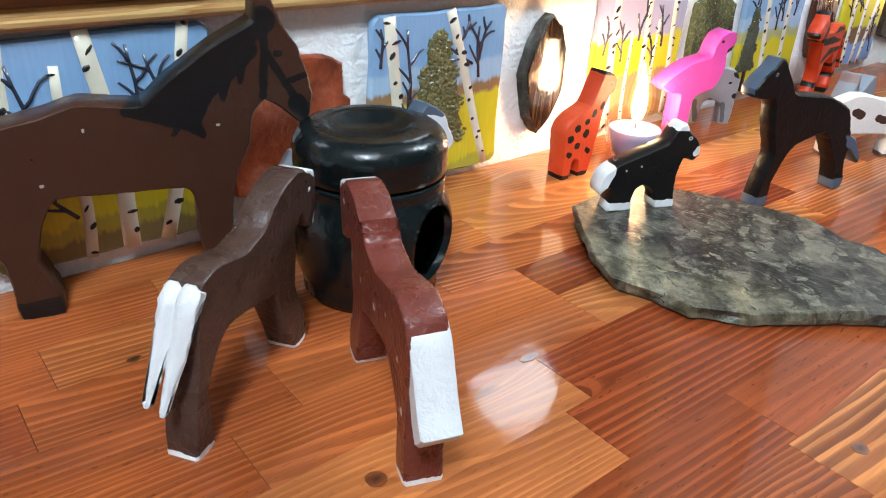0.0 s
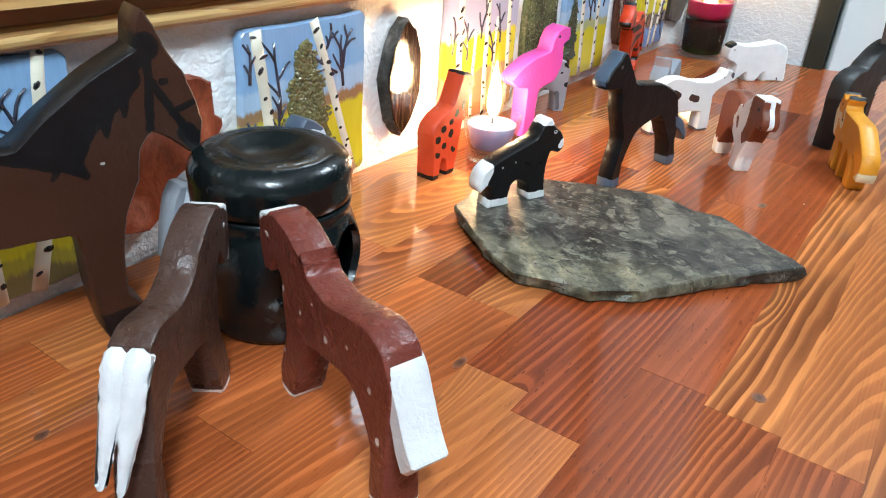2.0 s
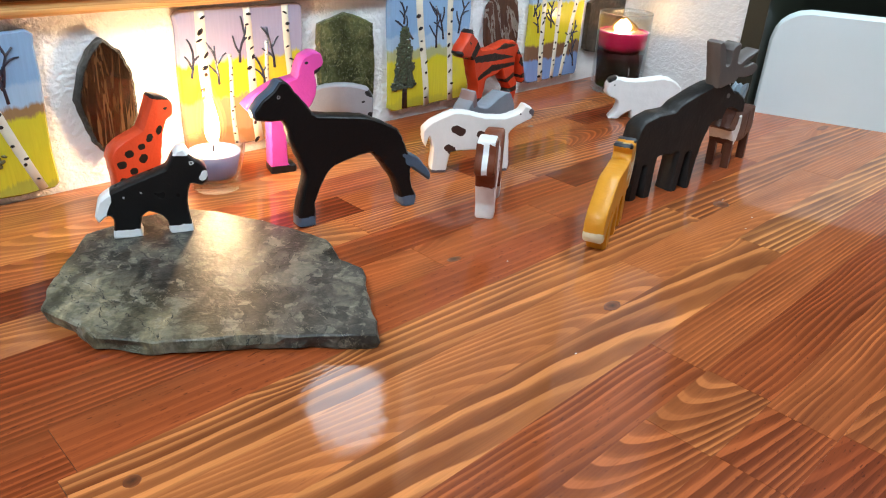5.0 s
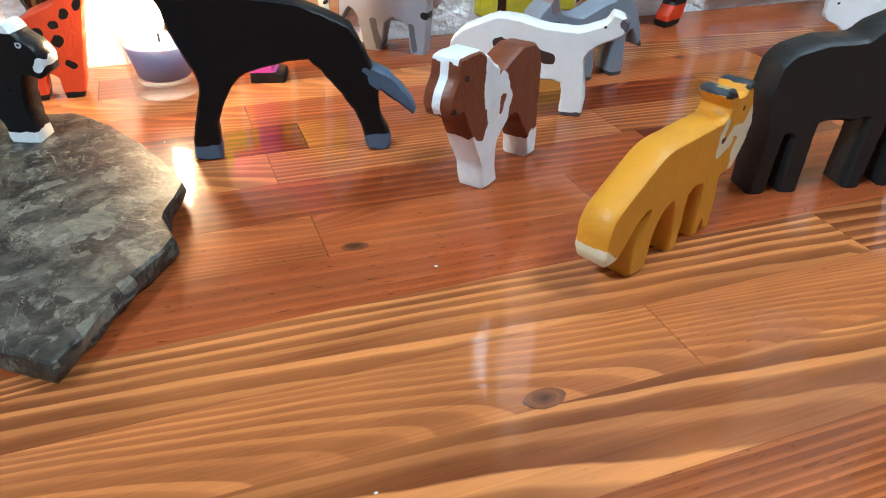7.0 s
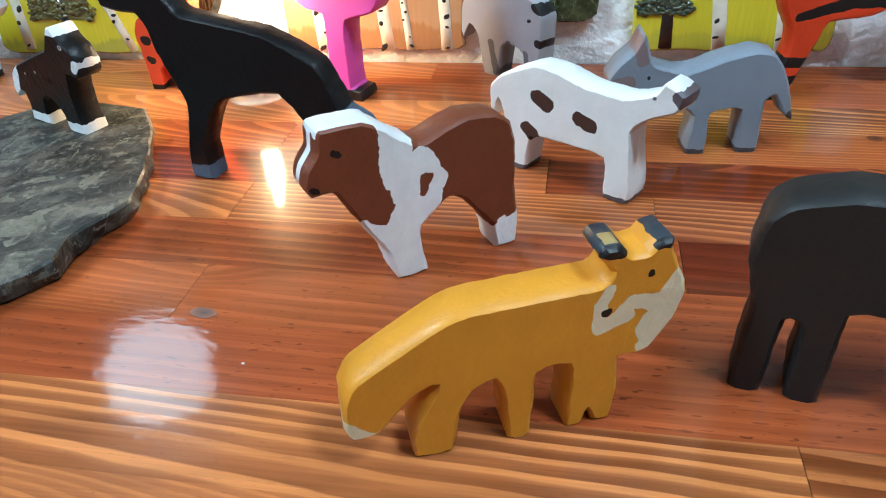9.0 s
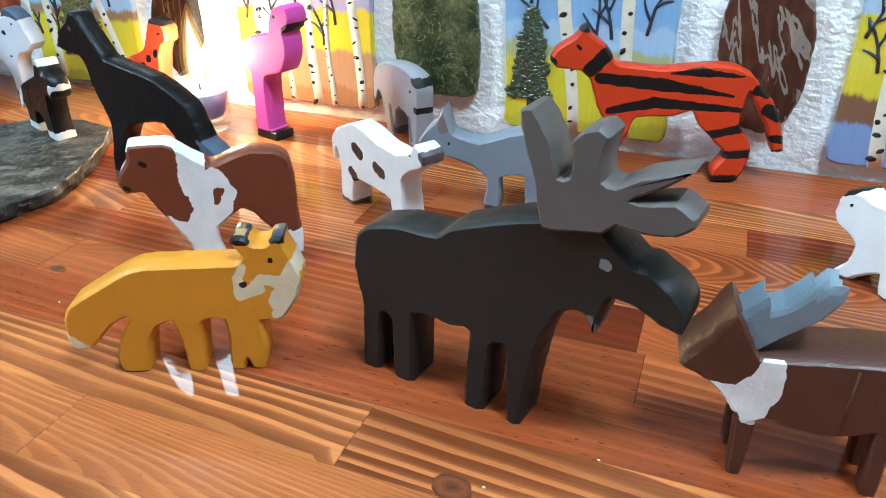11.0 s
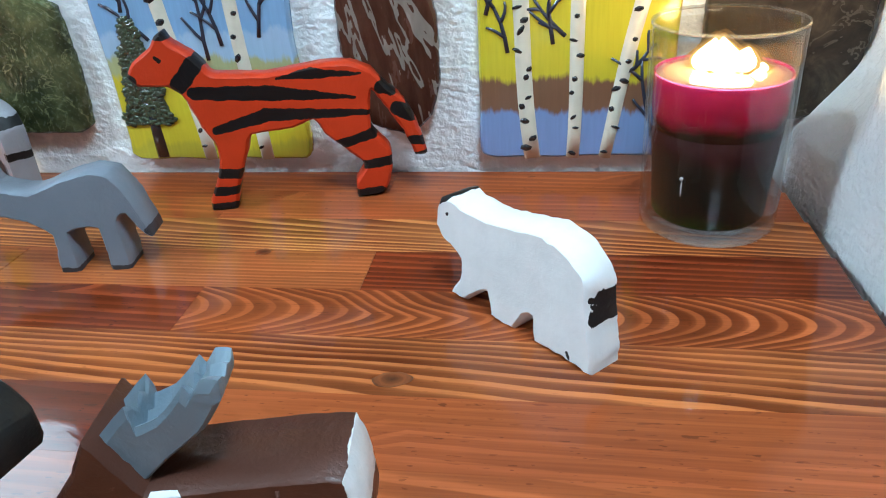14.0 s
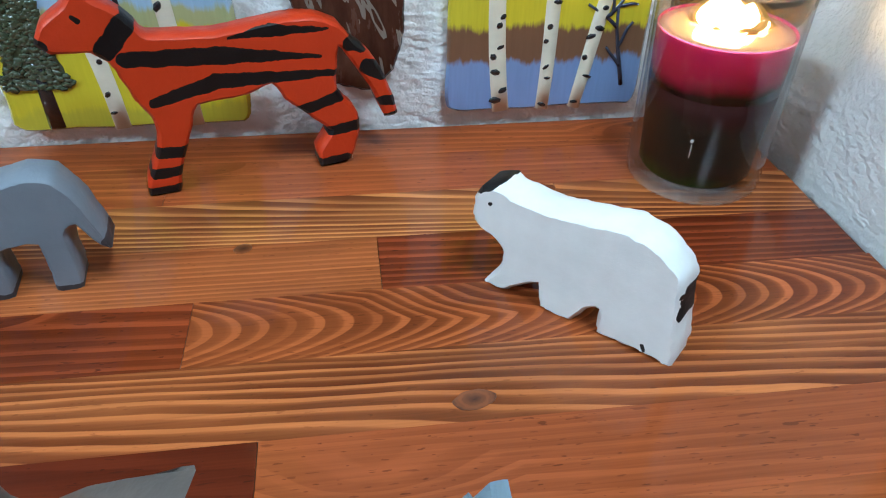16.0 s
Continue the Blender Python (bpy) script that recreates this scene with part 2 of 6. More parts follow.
def wood_stave():
    """Lacquered pine. The stave's object colour gives its cut: tone, ring spacing, boldness, and how far off the pith lies."""
    N = Nodes("stained_pine_stave")
    co = N.obj()
    info = N.n("ShaderNodeObjectInfo")
    rnd = info.outputs["Random"]
    cut = N.n("ShaderNodeSeparateColor")
    N.link(info.outputs["Color"], cut.inputs[0])
    tone, dense, bold, pith = cut.outputs[0], cut.outputs[1], cut.outputs[2], info.outputs["Alpha"]
    r2 = N.math("FRACT", N.math("MULTIPLY", rnd, 17.31))
    r3 = N.math("FRACT", N.math("MULTIPLY", rnd, 91.7))
    off = N.n("ShaderNodeCombineXYZ")
    N.link(N.math("MULTIPLY", rnd, 37.0), off.inputs[0])
    N.link(N.math("MULTIPLY", r2, 11.0), off.inputs[1])
    N.link(N.math("MULTIPLY", r3, 5.0), off.inputs[2])
    shifted = N.vec("ADD", co, off.outputs[0])
    sep = N.n("ShaderNodeSeparateXYZ")
    N.link(co, sep.inputs[0])
    # knots, few and far between; the grain eddies round them
    vo = N.n("ShaderNodeTexVoronoi")
    N.link(N.vec("MULTIPLY", shifted, (4.2, 15, 0.001)), vo.inputs["Vector"])
    vo.inputs["Scale"].default_value = 1.0
    kd = vo.outputs["Distance"]
    pick = N.n("ShaderNodeSeparateColor")
    N.link(vo.outputs["Color"], pick.inputs[0])
    has = N.math("GREATER_THAN", pick.outputs[0], 0.62)
    eddy = N.math("MULTIPLY", N.math("MAXIMUM", N.math("SUBTRACT", 0.26, kd), 0.0), has)
    # year rings: parabolas where the saw ran through the pith, near-straight lines far from it
    slow = N.noise(N.vec("MULTIPLY", shifted, (5.0, 18.0, 1)), 1.0, 2).outputs[0]
    wig = N.noise(N.vec("MULTIPLY", shifted, (22, 70, 1)), 1.0, 2).outputs[0]
    far = N.math("MULTIPLY_ADD", pith, 0.17, -0.085)
    side = N.math("MULTIPLY_ADD", N.math("GREATER_THAN", r2, 0.5), 2.0, -1.0)
    y = N.math("ADD", sep.outputs[1], N.math("MULTIPLY", far, side))
    y = N.math("ADD", y, N.math("MULTIPLY_ADD", slow, 0.008, -0.004))
    open_ = N.math("MULTIPLY", N.math("SUBTRACT", 1.0, pith), 2.0)
    flat = N.math("MULTIPLY_ADD", N.math("MULTIPLY", open_, open_), 9000.0, 1000.0)
    f = N.math("MULTIPLY", N.math("MULTIPLY", y, y), N.math("MULTIPLY", flat, N.math("MULTIPLY_ADD", dense, 1.6, 0.10)))
    climb = N.math("MULTIPLY_ADD", N.math("POWER", open_, 3.0), 72.0, 5.0)
    f = N.math("ADD", f, N.math("MULTIPLY", sep.outputs[0], N.math("MULTIPLY", climb, side)))
    f = N.math("ADD", f, N.math("MULTIPLY", slow, 1.1))
    f = N.math("ADD", f, N.math("MULTIPLY", wig, 0.22))
    f = N.math("ADD", f, N.math("MULTIPLY", eddy, 14.0))
    ring = N.math("FRACT", f)
    wn = N.n("ShaderNodeTexWhiteNoise")
    wn.noise_dimensions = "1D"
    N.link(N.math("ADD", N.math("FLOOR", f), N.math("MULTIPLY", N.math("FLOOR", N.math("MULTIPLY", rnd, 900.0)), 31.0)), wn.inputs["W"])
    year = wn.outputs["Value"]
    # the stain took to the early wood; the late wood stays as pale lines with one sharp edge
    pale = N.ramp(ring, [(0.0, (0.05,) * 3), (0.40, (0.14,) * 3), (0.58, (0.38,) * 3), (0.68, (0.92,) * 3), (0.94, (1.0,) * 3), (1.0, (0.06,) * 3)])
    pale = N.math("MULTIPLY", pale, N.math("MULTIPLY_ADD", year, 0.85, 0.45))
    fade = N.noise(N.vec("MULTIPLY", shifted, (7, 30, 1)), 1.0, 2).outputs[0]
    depth = N.math("MULTIPLY", N.math("MULTIPLY_ADD", bold, 0.80, 0.16), N.ramp(fade, [(0.30, (0.65,) * 3), (0.55, (1.0,) * 3), (0.70, (1.12,) * 3)]))
    late = N.math("MULTIPLY", N.math("SUBTRACT", 1.0, pale), depth)
    fibre = N.noise(N.vec("MULTIPLY", shifted, (11, 900, 1)), 1.0, 3).outputs[0]
    tone2 = N.math("ADD", tone, N.math("MULTIPLY_ADD", r3, 0.16, -0.08))
    light = N.ramp(tone2, [(0.0, (0.140, 0.022, 0.008)), (0.3, (0.295, 0.058, 0.016)), (0.55, (0.450, 0.114, 0.031)), (0.8, (0.625, 0.222, 0.066)), (1.0, (0.740, 0.340, 0.122))])
    deep = N.mix(1.0, light, (0.20, 0.115, 0.105), "MULTIPLY")
    col = N.mix(N.math("MINIMUM", N.math("MAXIMUM", late, 0.0), 1.0), light, deep)
    col = N.mix(1.0, col, N.vec("SCALE", (1, 1, 1), N.math("MULTIPLY_ADD", fibre, 0.55, 0.70)), "MULTIPLY")
    blotch = N.noise(N.vec("MULTIPLY", shifted, (7, 24, 1)), 1.0, 3).outputs[0]
    col = N.mix(1.0, col, N.vec("SCALE", (1, 1, 1), N.math("MULTIPLY_ADD", blotch, 0.9, 0.53)), "MULTIPLY")
    knot = N.ramp(N.math("ADD", kd, N.math("MULTIPLY", wig, 0.03)), [(0.0, (0.5,) * 3), (0.055, (0.7,) * 3), (0.075, (1, 1, 1)), (0.10, (0.0,) * 3)])
    col = N.mix(N.math("MULTIPLY", N.math("MULTIPLY", knot, has), 0.8), col, (0.085, 0.020, 0.009))
    # fine pores, dark dashes along the grain
    open_grain = N.math("MINIMUM", N.math("MAXIMUM", N.math("MULTIPLY_ADD", tone2, -1.5, 1.30), 0.12), 1.0)
    for sx, sy, least, much in ((90, 700, 0.70, 0.55), (150, 520, 0.725, 0.8), (45, 330, 0.80, 0.8)):
        dash = N.noise(N.vec("MULTIPLY", shifted, (sx, sy, 1)), 1.0, 1).outputs[0]
        col = N.mix(N.math("MULTIPLY", N.math("MULTIPLY", N.math("GREATER_THAN", dash, least), open_grain), much), col, (0.055, 0.012, 0.006))
    wear = N.noise(N.vec("MULTIPLY", shifted, (30, 60, 1)), 1.0, 4).outputs[0]
    N.set(Base_Color=col, Roughness=N.math("MULTIPLY_ADD", wear, 0.25, 0.22), Coat_Weight=0.65, Coat_Roughness=0.065, Specular_IOR_Level=0.05)
    b = N.bump(N.math("ADD", N.math("MULTIPLY", late, -0.04), N.math("MULTIPLY", wear, 1.3)), 0.24, 0.0006)
    N.link(b.outputs[0], N.bsdf.inputs["Coat Normal"])
    return N.mat


def pine_board(name="light_pine"):
    N = Nodes(name)
    co = N.obj()
    st = N.vec("MULTIPLY", co, (2.5, 60, 60))
    g = N.noise(st, 1.0, 3, 0.5, 0.4).outputs[0]
    w = N.math("FRACT", N.math("MULTIPLY", g, 7.0))
    col = N.mix(N.ramp(w, [(0, (0,) * 3), (0.7, (0.4,) * 3), (0.95, (1,) * 3), (1, (0,) * 3)]), (0.66, 0.42, 0.17), (0.45, 0.22, 0.07))
    fib = N.noise(N.vec("MULTIPLY", co, (25, 900, 900)), 1.0, 2).outputs[0]
    col = N.mix(1.0, col, N.vec("SCALE", (1, 1, 1), N.math("MULTIPLY_ADD", fib, 0.4, 0.8)), "MULTIPLY")
    N.set(Base_Color=col, Roughness=0.35, Coat_Weight=0.2)
    N.bump(g, 0.15, 0.001)
    return N.mat


def plaster(name="white_plaster"):
    N = Nodes(name)
    co = N.obj()
    a = N.noise(N.vec("MULTIPLY", co, (1, 1, 1.25)), 165, 2, 0.5, 0.15).outputs[0]
    b = N.noise(N.vec("MULTIPLY", co, (1, 1, 1.5)), 62, 2, 0.5, 0.3).outputs[0]
    N.set(Base_Color=smudge(N, co, (0.87, 0.87, 0.86, 1), 0.10, 25), Roughness=0.75)
    h = N.ramp(a, [(0.34, (0,) * 3), (0.48, (0.5,) * 3), (0.60, (0.9,) * 3), (0.70, (1,) * 3)])
    N.bump(N.math("ADD", h, N.math("MULTIPLY", N.ramp(b, [(0.4, (0,) * 3), (0.62, (1,) * 3)]), 0.8)), 0.42, 0.0026)
    return N.mat


def painted_ground(name, bands, soft=0.012, streak=0.6, seed=0.0):
    """Glazed picture ground: bands of (height in cm, colour) from the bottom up, brushed into one another."""
    N = Nodes(name)
    co = N.obj()
    sep = N.n("ShaderNodeSeparateXYZ")
    N.link(co, sep.inputs[0])
    w = N.noise(N.vec("ADD", N.vec("MULTIPLY", co, (55, 1, 22)), (seed, 0, 0)), 1.0, 4).outputs[0]
    u = N.noise(N.vec("ADD", N.vec("MULTIPLY", co, (420, 1, 30)), (seed, 0, 0)), 1.0, 2).outputs[0]
    z = N.math("ADD", sep.outputs[2], N.math("MULTIPLY_ADD", w, soft * 2, -soft))
    z = N.math("ADD", z, N.math("MULTIPLY_ADD", u, soft * streak, -soft * streak * 0.5))
    z = N.math("MULTIPLY", z, 1 / 0.16)
    stops, last = [], None
    for h, c in bands:
        if last is not None:
            stops.append((max(h / 16 - 0.012, 0), last))
        stops.append((h / 16 + 0.012, c))
        last = c
    col = N.ramp(z, stops)
    col = N.mix(1.0, col, N.vec("SCALE", (1, 1, 1), N.math("MULTIPLY_ADD", u, 0.24, 0.88)), "MULTIPLY")
    N.set(Base_Color=col, Roughness=0.16, Coat_Weight=0.6, Coat_Roughness=0.06)
    N.bump(N.math("ADD", w, N.math("MULTIPLY", u, 0.12)), 0.25, 0.0015)
    return N.mat


def stone(name, c0, c1, c2, scale=35.0, vein=0.06, veins=(0.55, 0.52, 0.45), rough=0.45, stretch=(1, 1, 1), bump=0.5, spec=0.35):
    N = Nodes(name)
    co = N.vec("MULTIPLY", N.obj(), stretch)
    a = N.noise(co, scale, 5, 0.62, 0.8).outputs[0]
    b = N.noise(co, scale * 5, 4).outputs[0]
    v = N.noise(co, scale * 0.45, 4, 0.6, 1.6).outputs[0]
    col = N.ramp(a, [(0.30, c0), (0.5, c1), (0.68, c2)])
    big = N.noise(co, scale * 0.22, 3, 0.6, 0.5).outputs[0]
    col = N.mix(1.0, col, N.vec("SCALE", (1, 1, 1), N.ramp(big, [(0.32, (0.45,) * 3), (0.5, (0.95,) * 3), (0.66, (1.7,) * 3)])), "MULTIPLY")
    line = N.math("LESS_THAN", N.math("ABSOLUTE", N.math("SUBTRACT", v, 0.5)), N.math("MULTIPLY", b, vein))
    col = N.mix(N.math("MULTIPLY", line, 0.65), col, veins)
    col = N.mix(1.0, col, N.vec("SCALE", (1, 1, 1), N.math("MULTIPLY_ADD", b, 0.8, 0.6)), "MULTIPLY")
    N.set(Base_Color=col, Roughness=N.math("MULTIPLY_ADD", b, 0.3, rough - 0.12), Specular_IOR_Level=spec)
    N.bump(N.math("ADD", a, N.math("MULTIPLY", b, 0.4)), bump, 0.004)
    return N.mat


def glass(name, tint=(0.95, 0.965, 0.965)):
    """Thin clear glass: what lies behind shows through, with a sharp gloss that grows towards the rims."""
    N = Nodes(name)
    N.t.nodes.remove(N.bsdf)
    clear, gloss, mixer = N.n("ShaderNodeBsdfTransparent"), N.n("ShaderNodeBsdfGlossy"), N.n("ShaderNodeMixShader")
    clear.inputs[0].default_value = (*tint, 1)
    gloss.inputs["Roughness"].default_value = 0.03
    lw = N.n("ShaderNodeLayerWeight")
    rim = N.math("POWER", lw.outputs["Facing"], 4.0)
    N.link(N.math("MULTIPLY_ADD", rim, 0.75, 0.025), mixer.inputs[0])
    N.link(clear.outputs[0], mixer.inputs[1])
    N.link(gloss.outputs[0], mixer.inputs[2])
    N.link(mixer.outputs[0], N.t.nodes["Material Output"].inputs[0])
    return N.mat


def glow(name, colour, strength):
    N = Nodes(name)
    N.set(Base_Color=(0, 0, 0, 1), Emission_Color=(*colour, 1), Emission_Strength=strength)
    return N.mat


STAVE = wood_stave()
PINE = pine_board()
PLASTER = plaster()
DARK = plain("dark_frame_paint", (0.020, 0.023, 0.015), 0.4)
BARK = plain("birch_white_glaze", (0.72, 0.66, 0.52), 0.18, 0.3, 90, coat=0.6)
MARK = plain("black_glaze", (0.018, 0.018, 0.02), 0.15, coat=0.5)
TWIG = plain("blue_black_glaze", (0.03, 0.035, 0.055), 0.18, coat=0.5)
FIR = plain("fir_green_glaze", (0.125, 0.115, 0.042), 0.14, 0.5, 160, bump=0.4, coat=0.6)
FIR_DARK = plain("dark_fir_glaze", (0.045, 0.060, 0.030), 0.14, 0.5, 160, bump=0.4, coat=0.6)

# ---------------------------------------------------------------- room
FLOOR_Z = -0.75
# out-of-view room shell; its grey is kept low to limit fill light
ROOM = plain("room_paint", (0.20, 0.20, 0.20), 0.8)


def structure(name, bm, mat, label, m=WALL):
    return tagged(part(name, bm, mat, m=m), label, name.split("_")[0], kind="structure")


bm = bmesh.new()
add_box(bm, -3.0, 0.33, 0.0, 0.16, FLOOR_Z, 0.182)
structure("wall_north", bm, PLASTER, "rough white plaster wall hung with painted tiles")
# added wall, out of view, dark grey so the lacquer mirrors less light
bm = bmesh.new()
add_box(bm, -3.0, 0.33, 0.06, 0.2, 1.30, 1.75)
for xa, xb in ((-3.0, -1.70), (-0.135, 0.33)):
    add_box(bm, xa, xb, 0.06, 0.2, 0.235, 1.30)
structure("wall_above_window", bm, ROOM, "plain painted wall above the window")
# the return wall falls back in the corner above the table, where a stone sits
def ease(v, a, b):
    t = max(0.0, min(1.0, (v - a) / (b - a)))
    return t * t * (3 - 2 * t)


bm = bmesh.new()
ys = [-0.236 + 0.266 * i / 28 for i in range(29)]
zs = [FLOOR_Z, -0.2, 0.0, 0.02] + [0.03 + 0.005 * i for i in range(18)] + [0.14, 0.18, 0.3, 0.8, 1.75]
grid = [[bm.verts.new((0.040 * ease(z, 0.028, 0.100) ** 0.8 * ease(y, -0.125, -0.020), y, z)) for y in ys] for z in zs]
for a, b in zip(grid, grid[1:]):
    for i in range(len(ys) - 1):
        bm.faces.new((a[i + 1], a[i], b[i], b[i + 1])).smooth = True
back = [bm.verts.new((0.12, y, z)) for y, z in ((ys[0], zs[0]), (ys[-1], zs[0]), (ys[-1], zs[-1]), (ys[0], zs[-1]))]
bm.faces.new(back)
bm.faces.new([g[0] for g in grid][::-1] + [back[0], back[3]])
bm.faces.new([g[-1] for g in grid] + [back[2], back[1]])
bm.faces.new(grid[-1] + [back[2], back[3]])
bm.faces.new(grid[0][::-1] + [back[0], back[1]])
structure("wall_east", bm, PLASTER, "rough white plaster return wall at the table end", WALL @ pose(0.2140, 0, 0, 0, 0, 2.5))
bm = bmesh.new()
add_box(bm, -3.1, 2.6, -3.2, 0.4, FLOOR_Z - 0.05, FLOOR_Z)
structure("floor", bm, plain("floor_boards", (0.22, 0.12, 0.06), 0.4), "dark wooden room floor under the table")
bm = bmesh.new()
add_box(bm, -3.1, 2.6, -3.2, 0.4, 1.75, 1.8)
structure("ceiling", bm, plain("ceiling_paint", (0.32, 0.32, 0.32), 0.8), "plain grey room ceiling, out of view")
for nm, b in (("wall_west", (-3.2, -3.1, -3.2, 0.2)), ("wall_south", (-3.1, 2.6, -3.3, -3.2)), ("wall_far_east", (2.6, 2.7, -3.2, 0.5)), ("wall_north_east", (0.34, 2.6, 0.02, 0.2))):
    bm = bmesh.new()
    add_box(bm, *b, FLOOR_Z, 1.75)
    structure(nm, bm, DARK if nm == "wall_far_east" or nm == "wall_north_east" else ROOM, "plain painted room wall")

# night window above the ledge, which mirrors the lamps
PANE = Nodes("night_window_glass")
PANE.set(Base_Color=(0.006, 0.007, 0.010, 1), Roughness=0.03, Specular_IOR_Level=1.0)
win = empty("window_1", WALL, "dark night window above the wooden ledge", "window", kind="structure")
bm = bmesh.new()
add_box(bm, -1.65, -0.185, 0.070, 0.078, 0.32, 1.25)
part("pane", bm, PANE.mat, win)
for xa, xb, za, zb in ((-1.70, -0.135, 0.236, 0.32), (-1.70, -0.135, 1.25, 1.30), (-1.70, -1.65, 0.32, 1.25), (-0.185, -0.135, 0.32, 1.25)):
    bm = bmesh.new()
    add_box(bm, xa, xb, 0.050, 0.085, za, zb)
    part("window_frame", bm, PINE, win)

# ledge over the tiles: board, cove and rounded moulding
ledge = empty("window_ledge", WALL, "light pine window ledge with a rounded moulding", "ledge", kind="structure")
bm = bmesh.new()
add_box(bm, -3.0, 0.2530, -0.026, 0.07, 0.190, 0.234, 0.003)
part("board", bm, PINE, ledge)
bm = bmesh.new()
add_box(bm, -3.0, 0.2528, -0.010, 0.0, 0.178, 0.190)
# the cove's brown stands for the shade in the recess below the board
part("cove", bm, plain("shaded_recess_brown", (0.30, 0.14, 0.05), 0.4), ledge)
bm = bmesh.new()
ring = [(-0.001, 0.164)] + [(-0.008 - 0.009 * math.sin(a), 0.171 - 0.007 * math.cos(a)) for a in [i * math.pi / 8 for i in range(9)]] + [(-0.001, 0.178)]
rows = [[bm.verts.new((x, y, z)) for y, z in ring] for x in (-3.0, 0.2528)]
for i in range(len(ring)):
    j = (i + 1) % len(ring)
    bm.faces.new((rows[0][i], rows[0][j], rows[1][j], rows[1][i]))
bm.faces.new(rows[0]), bm.faces.new(rows[1][::-1])
part("moulding", bm, PINE, ledge)

# dark post at the end of the return wall, and the white panel behind the table end
bm = bmesh.new()
add_box(bm, 0.211, 0.335, -0.268, -0.238, FLOOR_Z, 1.75)
structure("trim_post", bm, DARK, "dark olive painted frame post at the wall end")
WHITE_SMOOTH = plain("smooth_white_laminate", (0.68, 0.77, 0.79), 0.35, 0.06, 15)
bm = bmesh.new()
out = [(0.0, FLOOR_Z), (0.75, FLOOR_Z), (0.75, 0.150), (0.045, 0.150), (0.030, 0.147), (0.018, 0.141), (0.009, 0.133), (0.003, 0.122), (0.0, 0.108)]
slab(bm, out, 0.0, 0.03, 0.004)
panel = part("white_panel", bm, WHITE_SMOOTH, m=pose(0.240, -0.228, 0, 0, 0, -66))
tagged(panel, "smooth white panel with rounded corner beyond the table", "panel")

# ---------------------------------------------------------------- lamps
LAMP_MAT = glow("warm_lamp_glass", (0.80, 1.0, 1.14), LAMP)
LAMP_MAT_B = glow("warm_lamp_glass_far", (0.80, 1.0, 1.14), LAMP_B)


def pendant(x, y, z, mat, r):
    th = empty("pendant_lamp", pose(x, y, z), "round glowing glass pendant lamp hanging from the ceiling", "lamp", "pendant lamps")
    bm = bmesh.new()
    lathe(bm, [(0, -r)] + [(r * math.sin(a), -r * math.cos(a)) for a in [i * math.pi / 14 for i in range(1, 13)]] + [(0.012, r * 0.98), (0, r * 0.98)], 24)
    part("globe", bm, mat, th, smooth=True)
    bm = bmesh.new()
    lathe(bm, [(0, r), (0.016, r), (0.016, r + 0.03), (0.003, r + 0.035), (0.003, 1.75 - z), (0, 1.75 - z)], 16)
    part("cord", bm, DARK, th)


pendant(0.286, -0.575, 1.2, LAMP_MAT, 0.13)
pendant(-1.615, -1.01, 1.5, LAMP_MAT_B, 0.18)

# ---------------------------------------------------------------- table: edge-glued staves that run along the wall
table = empty("table", WALL, "large lacquered reddish pine table glued up from staves", "table")
STEP, TOP0 = 0.0437, 0.0060
# each row from the wall outwards: where a stave begins, then its tone, ring spacing, boldness and pith
STAVES = {}


def lay(row, *cuts):
    STAVES[row] = list(cuts)


lay(0, (-1.32, .6, .3, .6, .72), (-.90, .70, .22, .6, .68), (-.42, .55, .3, .35, .85), (-.06, .52, .3, .3, .8))
lay(1, (-1.40, .55, .3, .7, .7), (-1.02, .74, .2, .7, .64), (-.60, .52, .3, .5, .8), (-.17, .40, .5, .25, .9))
lay(2, (-1.30, .6, .4, .6, .8), (-1.10, .62, .25, .85, .68), (-.78, .76, .2, .55, .62), (-.33, .80, .35, .95, .72), (.06, .68, .3, 1, .70))
lay(3, (-1.45, .4, .4, .7, .8), (-1.12, .58, .2, .85, .62), (-.86, .68, .25, .7, .64), (-.50, .5, .4, .6, .8), (-.28, .62, .9, .45, .95), (-.050, .18, .4, .85, .82))
lay(4, (-1.35, .6, .3, .8, .7), (-1.00, .70, .2, .6, .64), (-.80, .28, .35, .8, .85), (-.47, .55, .4, .5, .8), (-.32, .30, .3, .6, .84), (-.141, .62, .35, .85, .5))
lay(5, (-1.42, .5, .3, .8, .75), (-1.041, .70, .22, .75, .62), (-.80, .76, .25, .55, .64), (-.498, .70, .6, .7, .85), (-.26, .62, .35, 1, .78))
lay(6, (-1.38, .35, .4, .7, .8), (-1.08, .70, .22, .55, .66), (-.866, .40, .25, 1, .84), (-.66, .44, .3, .45, .85), (-.25, .02, .2, .35, .82), (-.105, .40, .5, .18, .93))
lay(7, (-1.30, 0.65, .4, .4, .65), (-1.05, 0.71, .3, .7, .64), (-.887, 0.39, .28, 1, .84), (-.62, 0.52, .4, .35, .7), (-.488, 0.46, .35, .30, .86), (-.33, 0.38, .3, .25, .9), (-.10, 0.46, .25, .45, .8))
lay(8, (-1.34, 0.25, .4, .7, .8), (-1.02, 0.35, .25, 1, .80), (-.80, 0.37, .3, .16, .88), (.0, 0.58, .2, .4, .7))
lay(9, (-1.36, 0.70, .3, .6, .6), (-.99, 0.55, .3, .8, .7), (-.81, 0.76, .27, .85, .85), (-.22, 0.77, .25, .9, .84))
lay(10, (-1.2, 0.45, .3, .5, .8), (-.82, 0.62, .3, .4, .65), (-.36, 0.73, .6, .3, .64), (.02, 0.66, .5, .4, .8))
